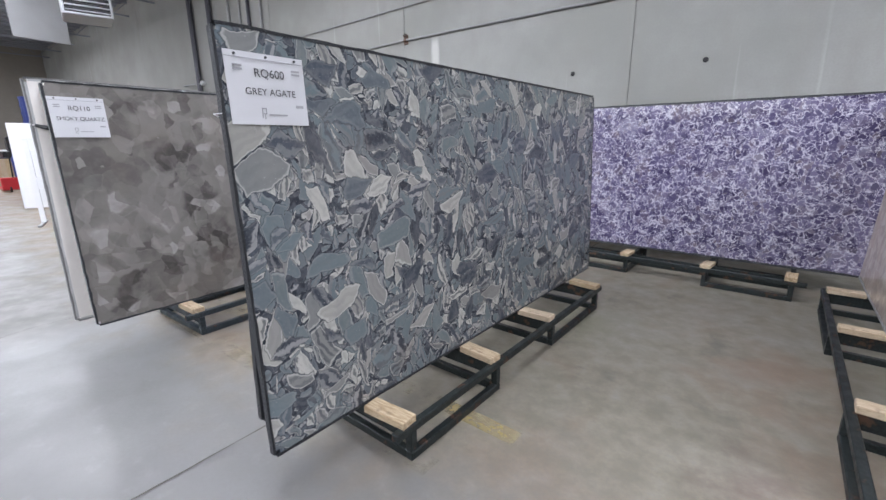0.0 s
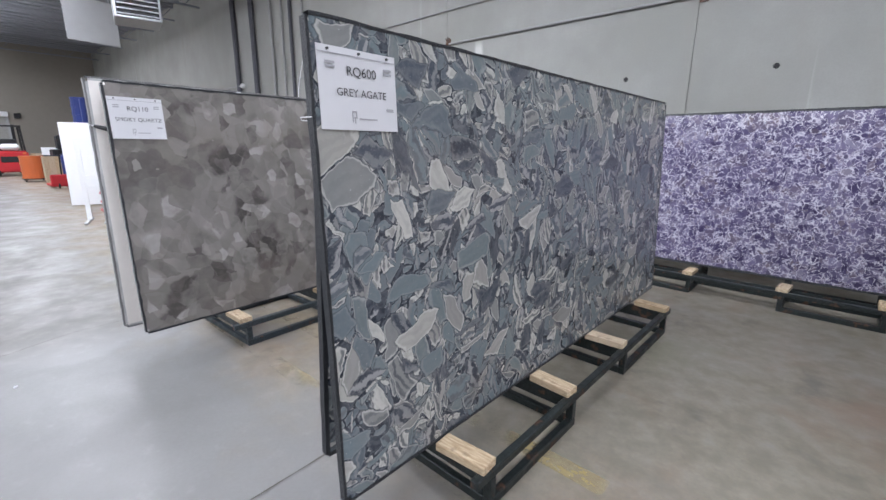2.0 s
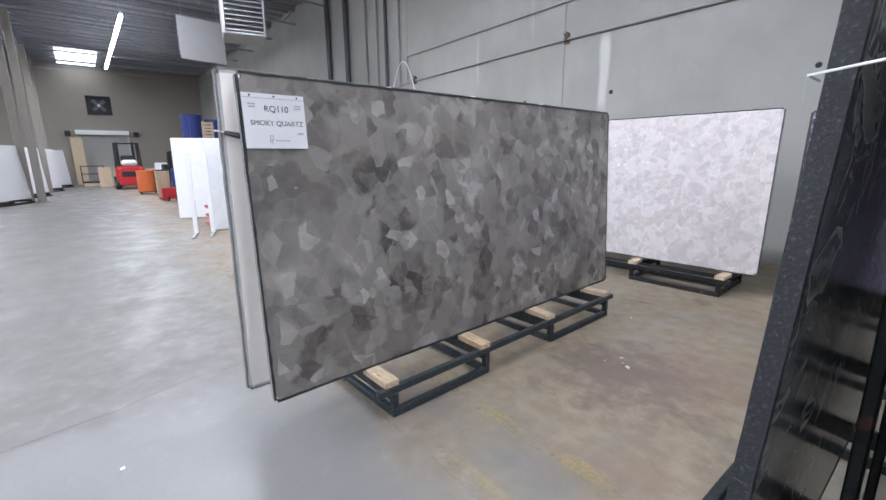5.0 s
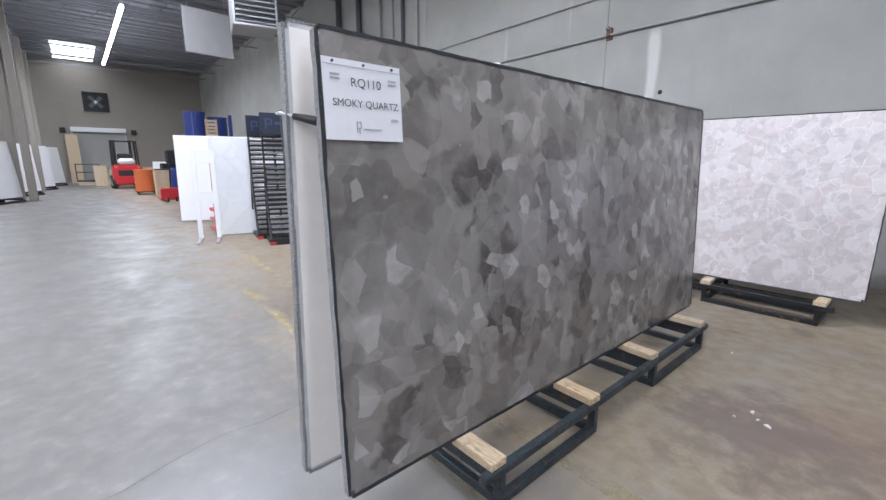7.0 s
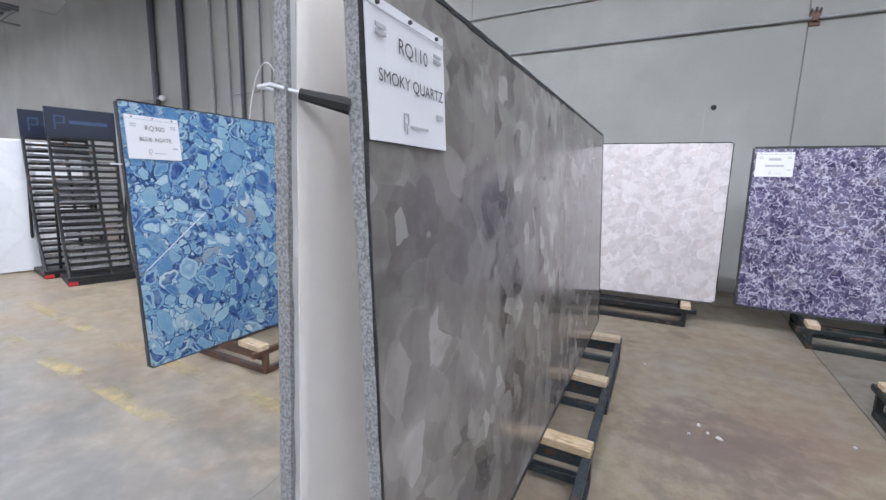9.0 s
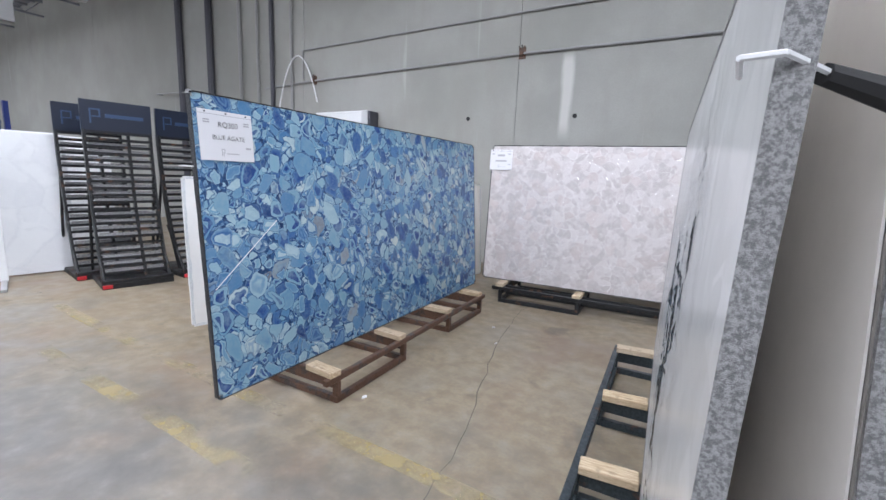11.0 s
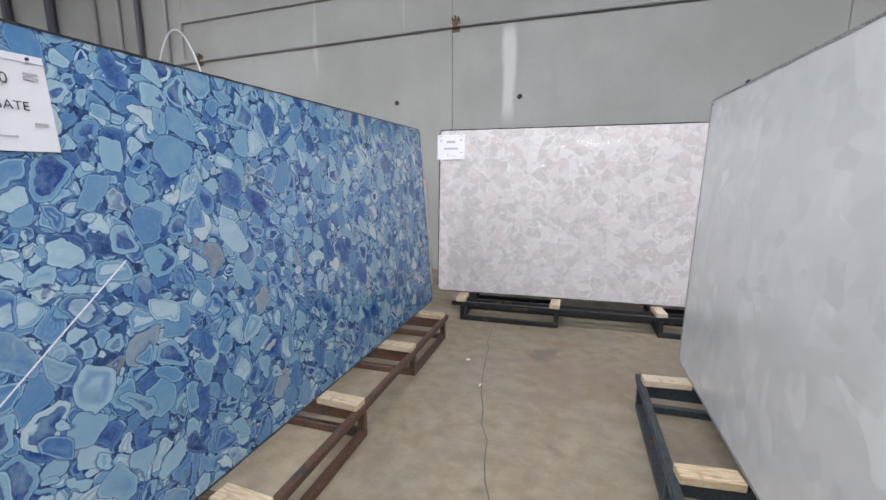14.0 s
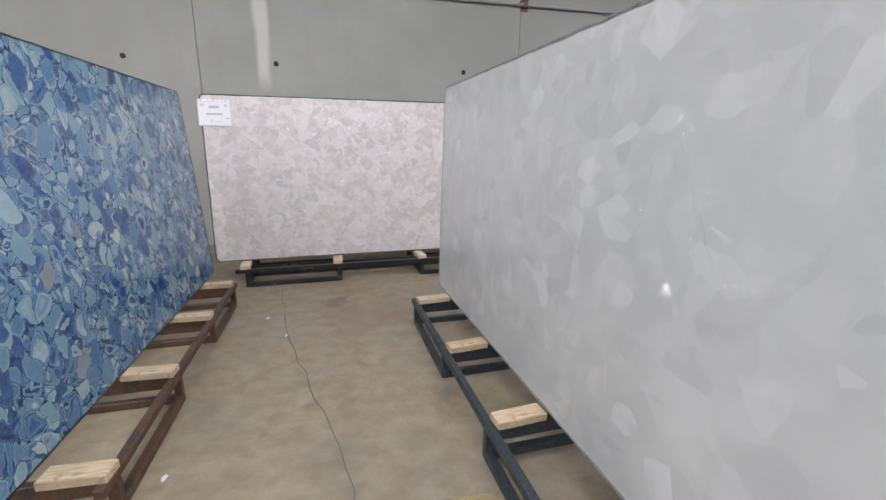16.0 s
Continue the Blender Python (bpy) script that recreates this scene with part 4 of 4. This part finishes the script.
tie([(-5.15, 0.93, 1.46), (-5.155, 0.87, 1.462), (-5.125, 0.868, 1.463), (-5.09, 0.90, 1.452)], ((-5.095, 0.90, 1.452), (-5.03, 0.946, 1.436)), "white wire tie with a black grip between two slabs")
tie([(-3.145, 1.10, 1.43), (-3.145, 1.04, 1.43), (-3.05, 0.98, 1.432), (-2.995, 0.98, 1.432)], None, "white wire tie around the ends of two slabs", 0.0016)
tie([(-7.29, 1.66, 1.36), (-7.285, 1.615, 1.36), (-7.23, 1.61, 1.362), (-7.185, 1.625, 1.36)], None, "thin wire tie around the ends of two slabs")


# small white clips on the top edge of the smoky slab
for y, z in ((1.72, 1.694), (2.35, 1.696), (3.05, 1.697)):
    clip = thing("edge_clip", pose(-5.034 - 0.0245 * (y - 0.945), y, z, 0, 0, 91.4), "small white plastic clip on the slab's top edge", "clip", "edge clips")
    boxes("bridge", WHITE, clip, (-0.012, 0.012, -0.012, 0.03, 0.004, 0.012), bevel=0.002)
    boxes("jaw", WHITE, clip, (-0.010, 0.010, -0.014, -0.006, -0.012, 0.004), bevel=0.002)
    boxes("jaw", WHITE, clip, (-0.010, 0.010, 0.026, 0.032, -0.012, 0.004), bevel=0.002)

# pale slanting strip that stands in for the highlight on a film crease, blue slab
bm = bmesh.new()
box(bm, 0.0, 0.50, -0.0012, 0.0, -0.002, 0.002)
tape = tagged(part("crease_glint", bm, PAPER), "thin pale strip standing in for a bright film crease aslant on the blue slab", "tape")
tape.matrix_world = facing_east(-7.093, -7.197, 1.63, 0.213, 1.49, 0.4) @ pose(0.04, -0.0005, 0.556, 0, -38.9, 0)

# a pale bulb on a rod along the wall behind the sample racks
lamp_rod = thing("wall_bulb", pose(-15.7, Y, 3.09), "round white bulb on a thin grey rod along the wall", "wall lamp")
bm = bmesh.new()
bmesh.ops.create_uvsphere(bm, u_segments=14, v_segments=10, radius=0.075, matrix=pose(0, -0.12, 0))
part("bulb", bm, WHITE, lamp_rod)
bm = bmesh.new()
rod(bm, (-0.06, -0.12, 0.0), (-1.35, -0.12, 0.02), 0.016, 8)
rod(bm, (-1.3, -0.12, 0.02), (-1.3, 0.0, 0.02), 0.016, 8)
part("rod", bm, GREY_PAINT, lamp_rod)


# scraps of paper and stone chips on the floor
rng2 = random.Random(21)
for x, y in ((-4.27, 2.96), (-4.31, 3.02), (-4.22, 2.93), (-4.36, 2.9), (-4.63, 3.77), (-3.6, 3.2), (-6.765, 2.355), (-6.43, 3.65), (-5.2, 0.35), (-6.6, 4.0)):
    bm = bmesh.new()
    r = rng2.uniform(0.012, 0.026)
    n_ = 6
    top = [bm.verts.new((r * rng2.uniform(0.4, 1.2) * math.cos(k * 2 * math.pi / n_), 0.6 * r * rng2.uniform(0.5, 1.2) * math.sin(k * 2 * math.pi / n_), 0.004 + rng2.uniform(0, 0.004))) for k in range(n_)]
    low = [bm.verts.new((v.co.x, v.co.y, 0.0)) for v in top]
    bm.faces.new(top)
    bm.faces.new(low[::-1])
    for k in range(n_):
        bm.faces.new((low[k], low[(k + 1) % n_], top[(k + 1) % n_], top[k]))
    ob = tagged(part("floor_scrap", bm, PAPER), "small white scrap lying on the floor", "scrap", "floor scraps")
    ob.matrix_world = pose(x, y, 0.0, 0, 0, rng2.uniform(0, 360))

# ---- stone sample racks ----
def sample_rack(m, label):
    ob = thing("sample_rack", m, label, "display rack", "sample racks")
    w, n = 0.62, 21
    boxes("base", STEEL_BLACK, ob, (-0.42, 0.42, -w / 2 - 0.03, w / 2 + 0.03, 0.0, 0.06), (0.36, 0.42, -w / 2 - 0.03, w / 2 + 0.03, 0.06, 0.10), bevel=0.006)

    def prof(u):
        return -0.02 + 0.30 * (1 - u) ** 2.2 - 0.06 * u, 0.10 + 1.62 * u
    for y in (-w / 2, 0.09, w / 2):
        bm = bmesh.new()
        last = None
        for k in range(9):
            xa, za = prof(k / 8)
            ring = [bm.verts.new((xa + dx, y + dy, za)) for dx, dy in ((-0.035, -0.014), (0.035, -0.014), (0.035, 0.014), (-0.035, 0.014))]
            if last:
                for j in range(4):
                    bm.faces.new((last[j], last[(j + 1) % 4], ring[(j + 1) % 4], ring[j]))
            if k in (0, 8):
                bm.faces.new(ring)
            last = ring
        bmesh.ops.recalc_face_normals(bm, faces=bm.faces)
        part("upright", bm, STEEL_BLACK, ob)
    for y in (-w / 2, w / 2):
        bm = bmesh.new()
        rod(bm, (0.38, y, 0.08), (0.02, y, 0.62), 0.016, 6)
        rod(bm, (-0.38, y, 0.05), (-0.06, y, 1.2), 0.016, 6)
        part("brace", bm, STEEL_BLACK, ob)
    for k in range(n):
        xa, za = prof((k + 0.6) / n)
        boxes("shelf", STEEL_BLACK, ob, (xa - 0.03, xa + 0.05, -w / 2, w / 2, za - 0.008, za + 0.008), (xa + 0.04, xa + 0.05, -w / 2, w / 2, za, za + 0.022))
        if k % 5 != 4:
            boxes("sample_tile", SAMPLE, ob, (xa - 0.022, xa - 0.006, -w / 2 + 0.03, w / 2 - 0.03, za + 0.01, za + 0.05), bevel=0.002)
    boxes("header", HEADER, ob, (-0.10, -0.06, -w / 2 - 0.02, w / 2 + 0.02, 1.70, 2.04), bevel=0.005)
    boxes("emblem", LOGO, ob, (-0.06, -0.056, -w / 2 + 0.06, -w / 2 + 0.075, 1.79, 1.95), (-0.06, -0.056, -w / 2 + 0.06, -w / 2 + 0.16, 1.935, 1.95), (-0.06, -0.056, -w / 2 + 0.145, -w / 2 + 0.16, 1.86, 1.95), (-0.06, -0.056, -w / 2 + 0.08, -w / 2 + 0.16, 1.86, 1.873))
    boxes("print_bar", LOGO, ob, (-0.06, -0.056, -w / 2 + 0.2, w / 2 - 0.06, 1.86, 1.90))
    boxes("foot_cap", RED, ob, (0.42, 0.435, -w / 2 - 0.03, -w / 2 + 0.06, 0.01, 0.05), bevel=0.004)
    return ob


rk = sample_rack(pose(-10.88, 2.99, 0, 0, 0, -14), "black steel display rack of stone samples with navy header")
copy_thing(rk, pose(-11.55, 2.98, 0, 0, 0, -10))
copy_thing(rk, pose(-10.85, 3.74, 0, 0, 0, -4))

# ---- leaning boards and sheets ----
def board(name, m, w, h, t, material, label, category="panel"):
    bm = bmesh.new()
    box(bm, 0, w, 0, t, 0, h)
    bev(bm, 0.004)
    ob = tagged(part(name, bm, material), label, category)
    ob.matrix_world = m
    return ob


board("marble_sheet", pose(-11.95, 2.12, 0.02, -5, 0, 78), 0.72, 1.66, 0.03, MARBLE, "white marble sheet leaning upright", "stone sheet")
board("white_board", pose(-14.2, 1.95, 0.03, -4, 0, 72), 1.5, 1.76, 0.03, WHITE, "large plain white board leaning upright", "panel")
board("white_board", pose(-13.7, 2.6, 0.03, -4, 0, 76), 1.4, 1.72, 0.03, WHITE, "large plain white board leaning upright", "panel")
fr = thing("display_frame", pose(-11.75, 1.80, 0, 0, 0, 74), "white display frame with an open middle standing on the floor", "display frame")
boxes("side", WHITE, fr, (0.0, 0.07, 0, 0.05, 0.02, 1.45), bevel=0.004)
boxes("side", WHITE, fr, (0.27, 0.34, 0, 0.05, 0.02, 1.45), bevel=0.004)
boxes("top", WHITE, fr, (0.07, 0.27, 0, 0.05, 1.25, 1.45), bevel=0.004)
boxes("crossbar", WHITE, fr, (0.07, 0.27, 0, 0.05, 0.6, 0.8), bevel=0.004)
boxes("foot", GALV, fr, (0.01, 0.06, -0.5, 0.3, 0.0, 0.03), bevel=0.004)
boxes("foot", GALV, fr, (0.28, 0.33, -0.5, 0.3, 0.0, 0.03), bevel=0.004)
rs = thing("red_stand", pose(-12.75, 2.3, 0), "red steel stand behind the white frame", "stand")
boxes("post", RED, rs, (-0.02, 0.02, -0.02, 0.02, 0.05, 1.3), bevel=0.004)
boxes("post", RED, rs, (-0.02, 0.02, 0.52, 0.56, 0.05, 1.3), bevel=0.004)
boxes("shelf", RED, rs, (-0.25, 0.25, -0.05, 0.6, 0.35, 0.40), (-0.25, 0.25, -0.05, 0.6, 0.18, 0.22), bevel=0.004)
boxes("base", RED, rs, (-0.3, 0.3, -0.06, 0.62, 0.0, 0.05), bevel=0.004)

# tall shelf with blue drums behind the boards
sh = thing("storage_shelf", pose(-17.6, 3.3, 0), "tall blue steel storage shelf with goods", "shelf")
for dx in (-0.4, 0.4):
    for dy in (-0.35, 0.55):
        boxes("post", BLUE, sh, (dx - 0.04, dx + 0.04, dy - 0.04, dy + 0.04, 0.0, 2.5), bevel=0.004)
for z in (0.3, 1.1, 1.85):
    boxes("shelf", BLUE, sh, (-0.42, 0.42, -0.37, 0.57, z, z + 0.05), bevel=0.004)


def drum(m, r, h, material, label):
    ob = thing("drum", m, label, "drum", "drums")
    bm = bmesh.new()
    rod(bm, (0, 0, 0.03), (0, 0, h - 0.03), r, 20)
    part("body", bm, material, ob)
    for z in (0.03, h * 0.36, h * 0.66, h - 0.03):
        bm = bmesh.new()
        rod(bm, (0, 0, z - 0.03), (0, 0, z + 0.03), r * 1.04, 20)
        part("hoop", bm, material, ob)
    return ob


drum(pose(-17.6, 3.05, 1.9), 0.27, 0.66, BLUE, "dark blue drum on the storage shelf")
drum(pose(-17.6, 3.62, 1.9), 0.24, 0.55, BLUE, "dark blue drum on the storage shelf")
boxes_on = thing("goods_crate", pose(-17.2, 3.35, 1.9), "small wooden crate on the storage shelf", "crate")
for k in range(5):
    boxes("slat", WOOD, boxes_on, (0.10, 0.12, -0.14, 0.14, 0.02 + k * 0.09, 0.085 + k * 0.09))
boxes("post", WOOD, boxes_on, (0.0, 0.1, -0.14, -0.10, 0.0, 0.46), (0.0, 0.1, 0.10, 0.14, 0.0, 0.46))
drum(pose(-23.3, 2.3, 0.12), 0.32, 0.78, ORANGE, "orange plastic drum on a low dolly")
dl = thing("dolly", pose(-23.3, 2.3, 0), "low black dolly under the orange drum", "dolly")
boxes("deck", STEEL_BLACK, dl, (-0.32, 0.32, -0.32, 0.32, 0.08, 0.12), bevel=0.005)
for dx in (-0.25, 0.25):
    for dy in (-0.25, 0.25):
        bm = bmesh.new()
        rod(bm, (dx, dy - 0.015, 0.04), (dx, dy + 0.015, 0.04), 0.04, 10)
        part("wheel", bm, BLACK, dl)
drum(pose(-22.5, 3.25, 0.0), 0.3, 0.9, BLUE, "dark blue plastic drum on the floor")
drum(pose(-23.4, 3.45, 0.0), 0.3, 0.95, BLUE, "dark blue plastic drum on the floor")
drum(pose(-24.3, 2.95, 0.0), 0.28, 0.9, HEADER, "navy plastic drum on the floor")


def crate(m, w, d, h, label):
    ob = thing("wooden_crate", m, label, "crate", "crates")
    boxes("body", WOOD, ob, (-d / 2 + 0.02, d / 2 - 0.02, -w / 2 + 0.02, w / 2 - 0.02, 0.1, h - 0.01))
    for k in range(max(3, int(w / 0.13))):
        n_ = max(3, int(w / 0.13))
        y0 = -w / 2 + k * w / n_
        boxes("slat", WOOD, ob, (d / 2 - 0.018, d / 2, y0 + 0.006, y0 + w / n_ - 0.006, 0.0, h), bevel=0.003)
    return ob


crate(pose(-21.6, 2.62, 0), 0.46, 0.5, 0.92, "upright wooden crate on the floor")
for k, (x, y, w, h) in enumerate(((-30.2, 1.25, 0.5, 0.95), (-30.0, 1.72, 0.35, 0.8), (-28.6, 3.1, 0.6, 0.9))):
    crate(pose(x, y, 0), w, 0.5, h, "pale wooden crate beside the forklift")
board("plywood_sheet", pose(-33.6, 0.15, 0.0, -6, 0, 90), 0.5, 2.5, 0.03, WOOD, "tall pale plywood strip leaning on the end wall", "timber")
ct = thing("steel_cart", pose(-32.6, 0.85, 0), "low dark steel cart near the shutter door", "cart")
boxes("deck", STEEL_BLACK, ct, (-0.5, 0.5, -0.5, 0.5, 0.12, 0.18), bevel=0.005)
boxes("handle", STEEL_BLACK, ct, (-0.5, -0.46, -0.5, -0.46, 0.18, 1.0), (-0.5, -0.46, 0.46, 0.5, 0.18, 1.0), (-0.5, -0.46, -0.46, 0.46, 0.96, 1.0), (-0.5, -0.46, -0.46, 0.46, 0.55, 0.59))
for dx in (-0.4, 0.4):
    for dy in (-0.4, 0.4):
        bm = bmesh.new()
        rod(bm, (dx, dy - 0.02, 0.06), (dx, dy + 0.02, 0.06), 0.06, 10)
        part("wheel", bm, BLACK, ct)
pl = thing("wooden_pallet", pose(-31.6, 1.0, 0), "low wooden pallet on the floor", "pallet")
for k in range(6):
    boxes("plank", WOOD, pl, (-0.4, 0.4, -0.6 + k * 0.21, -0.44 + k * 0.21, 0.1, 0.125))
for k in (-0.38, 0.0, 0.34):
    boxes("runner", WOOD, pl, (k, k + 0.05, -0.6, 0.62, 0.0, 0.1))


jk = thing("pallet_jack", pose(-19.5, 2.55, 0), "red hand pallet jack on the floor", "pallet jack")
for dy in (-0.25, 0.13):
    boxes("fork", RED, jk, (-1.2, -0.1, dy, dy + 0.14, 0.05, 0.1), bevel=0.008)
boxes("frame", RED, jk, (-0.1, 0.1, -0.27, 0.29, 0.06, 0.42), bevel=0.03)
bm = bmesh.new()
rod(bm, (0.05, 0.0, 0.4), (0.3, 0.0, 1.15), 0.02, 8)
part("tiller", bm, BLACK, jk)
for dy in (-0.1, 0.12):
    bm = bmesh.new()
    rod(bm, (0.08, dy - 0.02, 0.08), (0.08, dy + 0.02, 0.08), 0.08, 12)
    part("wheel", bm, BLACK, jk)
mc = thing("dark_machine", pose(-25.6, 3.6, 0), "dark workshop machine among the drums", "machine")
boxes("cabinet", STEEL_BLACK, mc, (-0.4, 0.4, -0.45, 0.45, 0.0, 1.1), bevel=0.03)
boxes("head", STEEL_BLACK, mc, (-0.25, 0.3, -0.25, 0.1, 1.1, 1.65), bevel=0.05)
bm = bmesh.new()
rod(bm, (0.0, 0.3, 1.1), (0.0, 0.3, 1.85), 0.06, 10)
part("column", bm, STEEL_BLACK, mc)
board("white_board", pose(-26.8, 3.0, 0.02, -5, 0, 85), 1.6, 1.15, 0.03, WHITE, "plain white board leaning among the drums", "panel")

# ---- forklift, seen from behind ----
fk = thing("forklift", pose(-27.3, 2.1, 0), "red forklift truck with black overhead guard, parked", "forklift")
bm = bmesh.new()
box(bm, -1.1, 0.0, -0.5, 0.5, 0.22, 0.75)
box(bm, -0.45, 0.12, -0.52, 0.52, 0.16, 1.02)
bev(bm, 0.06, 3)
part("body", bm, RED, fk)
boxes("counterweight_band", BLACK, fk, (0.06, 0.135, -0.34, 0.34, 0.55, 0.8), bevel=0.02)
boxes("seat", BLACK, fk, (-0.75, -0.25, -0.28, 0.28, 1.0, 1.12), (-0.38, -0.25, -0.28, 0.28, 1.12, 1.5), bevel=0.04)
for sx in (-1.05, -0.05):
    for sy in (-0.46, 0.46):
        bm = bmesh.new()
        rod(bm, (sx, sy, 0.75), (sx * 0.8 - 0.08, sy * 0.92, 2.02), 0.035, 8)
        part("guard_post", bm, BLACK, fk)
bm = bmesh.new()
box(bm, -0.95, -0.08, -0.47, -0.42, 2.0, 2.05)
box(bm, -0.95, -0.08, 0.42, 0.47, 2.0, 2.05)
for k in range(7):
    box(bm, -0.95 + k * 0.14, -0.9 + k * 0.14, -0.42, 0.42, 2.005, 2.045)
part("overhead_guard", bm, BLACK, fk)
for sy in (-0.3, 0.3):
    boxes("mast", BLACK, fk, (-1.3, -1.2, sy - 0.05, sy + 0.05, 0.05, 2.1), bevel=0.006)
boxes("load_backrest", BLACK, fk, (-1.36, -1.30, -0.45, 0.45, 0.1, 0.6), bevel=0.006)
boxes("gas_tank", WHITE, fk, (-0.12, 0.1, -0.3, 0.3, 1.04, 1.3), bevel=0.09)
for sx, r in ((-0.95, 0.28), (-0.12, 0.23)):
    for sy in (-0.5, 0.5):
        bm = bmesh.new()
        rod(bm, (sx, sy - 0.09, r), (sx, sy + 0.09, r), r, 18)
        w = part("wheel", bm, BLACK, fk)
        bm = bmesh.new()
        rod(bm, (sx, sy - 0.095, r), (sx, sy + 0.095, r), r * 0.5, 14)
        part("rim", bm, WHITE, w)
for sy in (-0.4, 0.4):
    boxes("tail_light", ORANGE, fk, (0.11, 0.13, sy - 0.05, sy + 0.05, 0.88, 0.96), bevel=0.004)

# ---- end wall: shutter door, fan ----
dr_ = thing("door_1", pose(WEST, 1.6, 0), "closed grey roll-up shutter door in the end wall", "door", kind="structure")
for k in range(30):
    boxes("slat", DOOR_MAT, dr_, (0.02, 0.05, -1.1, 1.1, 0.01 + k * 0.088, 0.09 + k * 0.088), bevel=0.006)
boxes("roller_box", WHITE, dr_, (0.0, 0.32, -1.2, 1.2, 2.66, 2.9), bevel=0.02)
for sy in (-1.2, 1.1):
    boxes("guide", GALV, dr_, (0.0, 0.09, sy, sy + 0.1, 0.0, 2.66), bevel=0.004)
fan = thing("wall_fan", pose(WEST, 1.65, 4.25), "dark square ventilation fan in the end wall", "fan")
boxes("frame", STEEL_BLACK, fan, (0.0, 0.08, -0.55, 0.55, 0.42, 0.5), (0.0, 0.08, -0.55, 0.55, -0.5, -0.42), (0.0, 0.08, -0.55, -0.47, -0.42, 0.42), (0.0, 0.08, 0.47, 0.55, -0.42, 0.42), bevel=0.005)
boxes("backing", BLACK, fan, (0.0, 0.01, -0.47, 0.47, -0.42, 0.42))
for k in range(4):
    boxes("blade", DARK_PIPE, fan, (0.03, 0.045, 0.06, 0.38, -0.09, 0.09), bevel=0.004, m=pose(0, 0, 0, 45 + 90 * k, 0, 0))
bm = bmesh.new()
rod(bm, (0.01, 0, 0), (0.07, 0, 0), 0.07, 12)
part("hub", bm, GALV, fan)
for sy in (0.1, 3.15):
    sp = boxes("wall_speaker", BLACK, None, (WEST, WEST + 0.18, sy - 0.12, sy + 0.12, 2.6, 2.85), bevel=0.01)
    tagged(sp, "small dark box fixed on the end wall", "wall box", "wall boxes")

# ---- columns and white slabs along the other side of the aisle ----
for k, (x, y) in enumerate(((-15.4, -1.5), (-22.1, -0.72), (-22.4, -1.02), (-27.5, -0.75), (-30.5, -0.75))):
    co = thing("steel_column", pose(x, y, 0), "taupe painted square steel column", "column", "steel columns", "structure")
    boxes("shaft", COLUMN, co, (-0.1, 0.1, -0.1, 0.1, 0.02, ROOF - 0.4), bevel=0.012)
    boxes("base_plate", COLUMN, co, (-0.17, 0.17, -0.17, 0.17, 0.0, 0.02), bevel=0.004)
structure("girder", ROOF_MAT, (WEST, EAST, -1.0, -0.85, ROOF - 0.40, ROOF - 0.36), (WEST, EAST, -0.95, -0.90, ROOF - 0.36, ROOF + 0.0), (WEST, EAST, -1.0, -0.85, ROOF, ROOF + 0.06), label="dark steel roof girder on columns", category="girder")
for k in range(4):
    x, y = -22.3 - 3.15 * k, -1.5 + 0.3 * k
    b = board("white_slab", pose(x, y + 0.5, 0.125, 4, 0, -30), 3.0, 1.66, 0.03, WHITE, "plain white stone slab standing in a row of slabs", "stone slab")
    tagged(b, group="row of white slabs")
    s2 = thing("slab_stand", pose(x, y + 0.5, 0, 0, 0, -30), "low dark steel stand under a white slab", "stand", "slab stands")
    for dy in (-0.3, 0.25):
        boxes("beam", STEEL_BLACK, s2, (0.3, 2.7, dy, dy + 0.05, 0.0, 0.06), bevel=0.004)
    for dx in (0.4, 1.4, 2.5):
        boxes("arm", STEEL_BLACK, s2, (dx, dx + 0.06, -0.3, 0.3, 0.06, 0.123), bevel=0.004)

# ---- unit heater and panel hung from the roof ----
ht = thing("unit_heater", pose(-13.6, 3.55, 4.25, 0, 0, -12), "pale metal unit heater with louvres hung from the roof", "heater")
boxes("case", GALV, ht, (-0.45, 0.40, -0.42, 0.42, -0.38, 0.38), bevel=0.02)
for k in range(7):
    boxes("louvre", GALV, ht, (0.40, 0.46, -0.36, 0.36, -0.31 + k * 0.095, -0.295 + k * 0.095), m=None)
boxes("grille_back", STEEL_BLACK, ht, (0.400, 0.404, -0.37, 0.37, -0.33, 0.33))
for sx in (-0.35, 0.3):
    for sy in (-0.36, 0.36):
        bm = bmesh.new()
        rod(bm, (sx, sy, 0.38), (sx, sy, ROOF - 4.0), 0.01, 6)
        part("hanger_rod", bm, GALV, ht)
bm = bmesh.new()
rod(bm, (-0.2, -0.3, 0.38), (-0.2, -0.42, 1.1), 0.06, 12)
rod(bm, (-0.2, -0.42, 1.1), (-0.2, -0.42, 2.0), 0.06, 12)
part("flue", bm, GALV, ht)
pn = thing("ceiling_baffle", pose(-15.4, 3.1, 4.1, 0, 0, 8), "grey sheet-metal panel hung from the roof", "baffle")
boxes("sheet", GREY_PAINT, pn, (-0.02, 0.02, -0.52, 0.52, -0.45, 0.5), bevel=0.005)
for sy in (-0.4, 0.4):
    bm = bmesh.new()
    rod(bm, (0, sy, 0.5), (0, sy, ROOF - 3.9), 0.008, 6)
    part("hanger_rod", bm, GALV, pn)
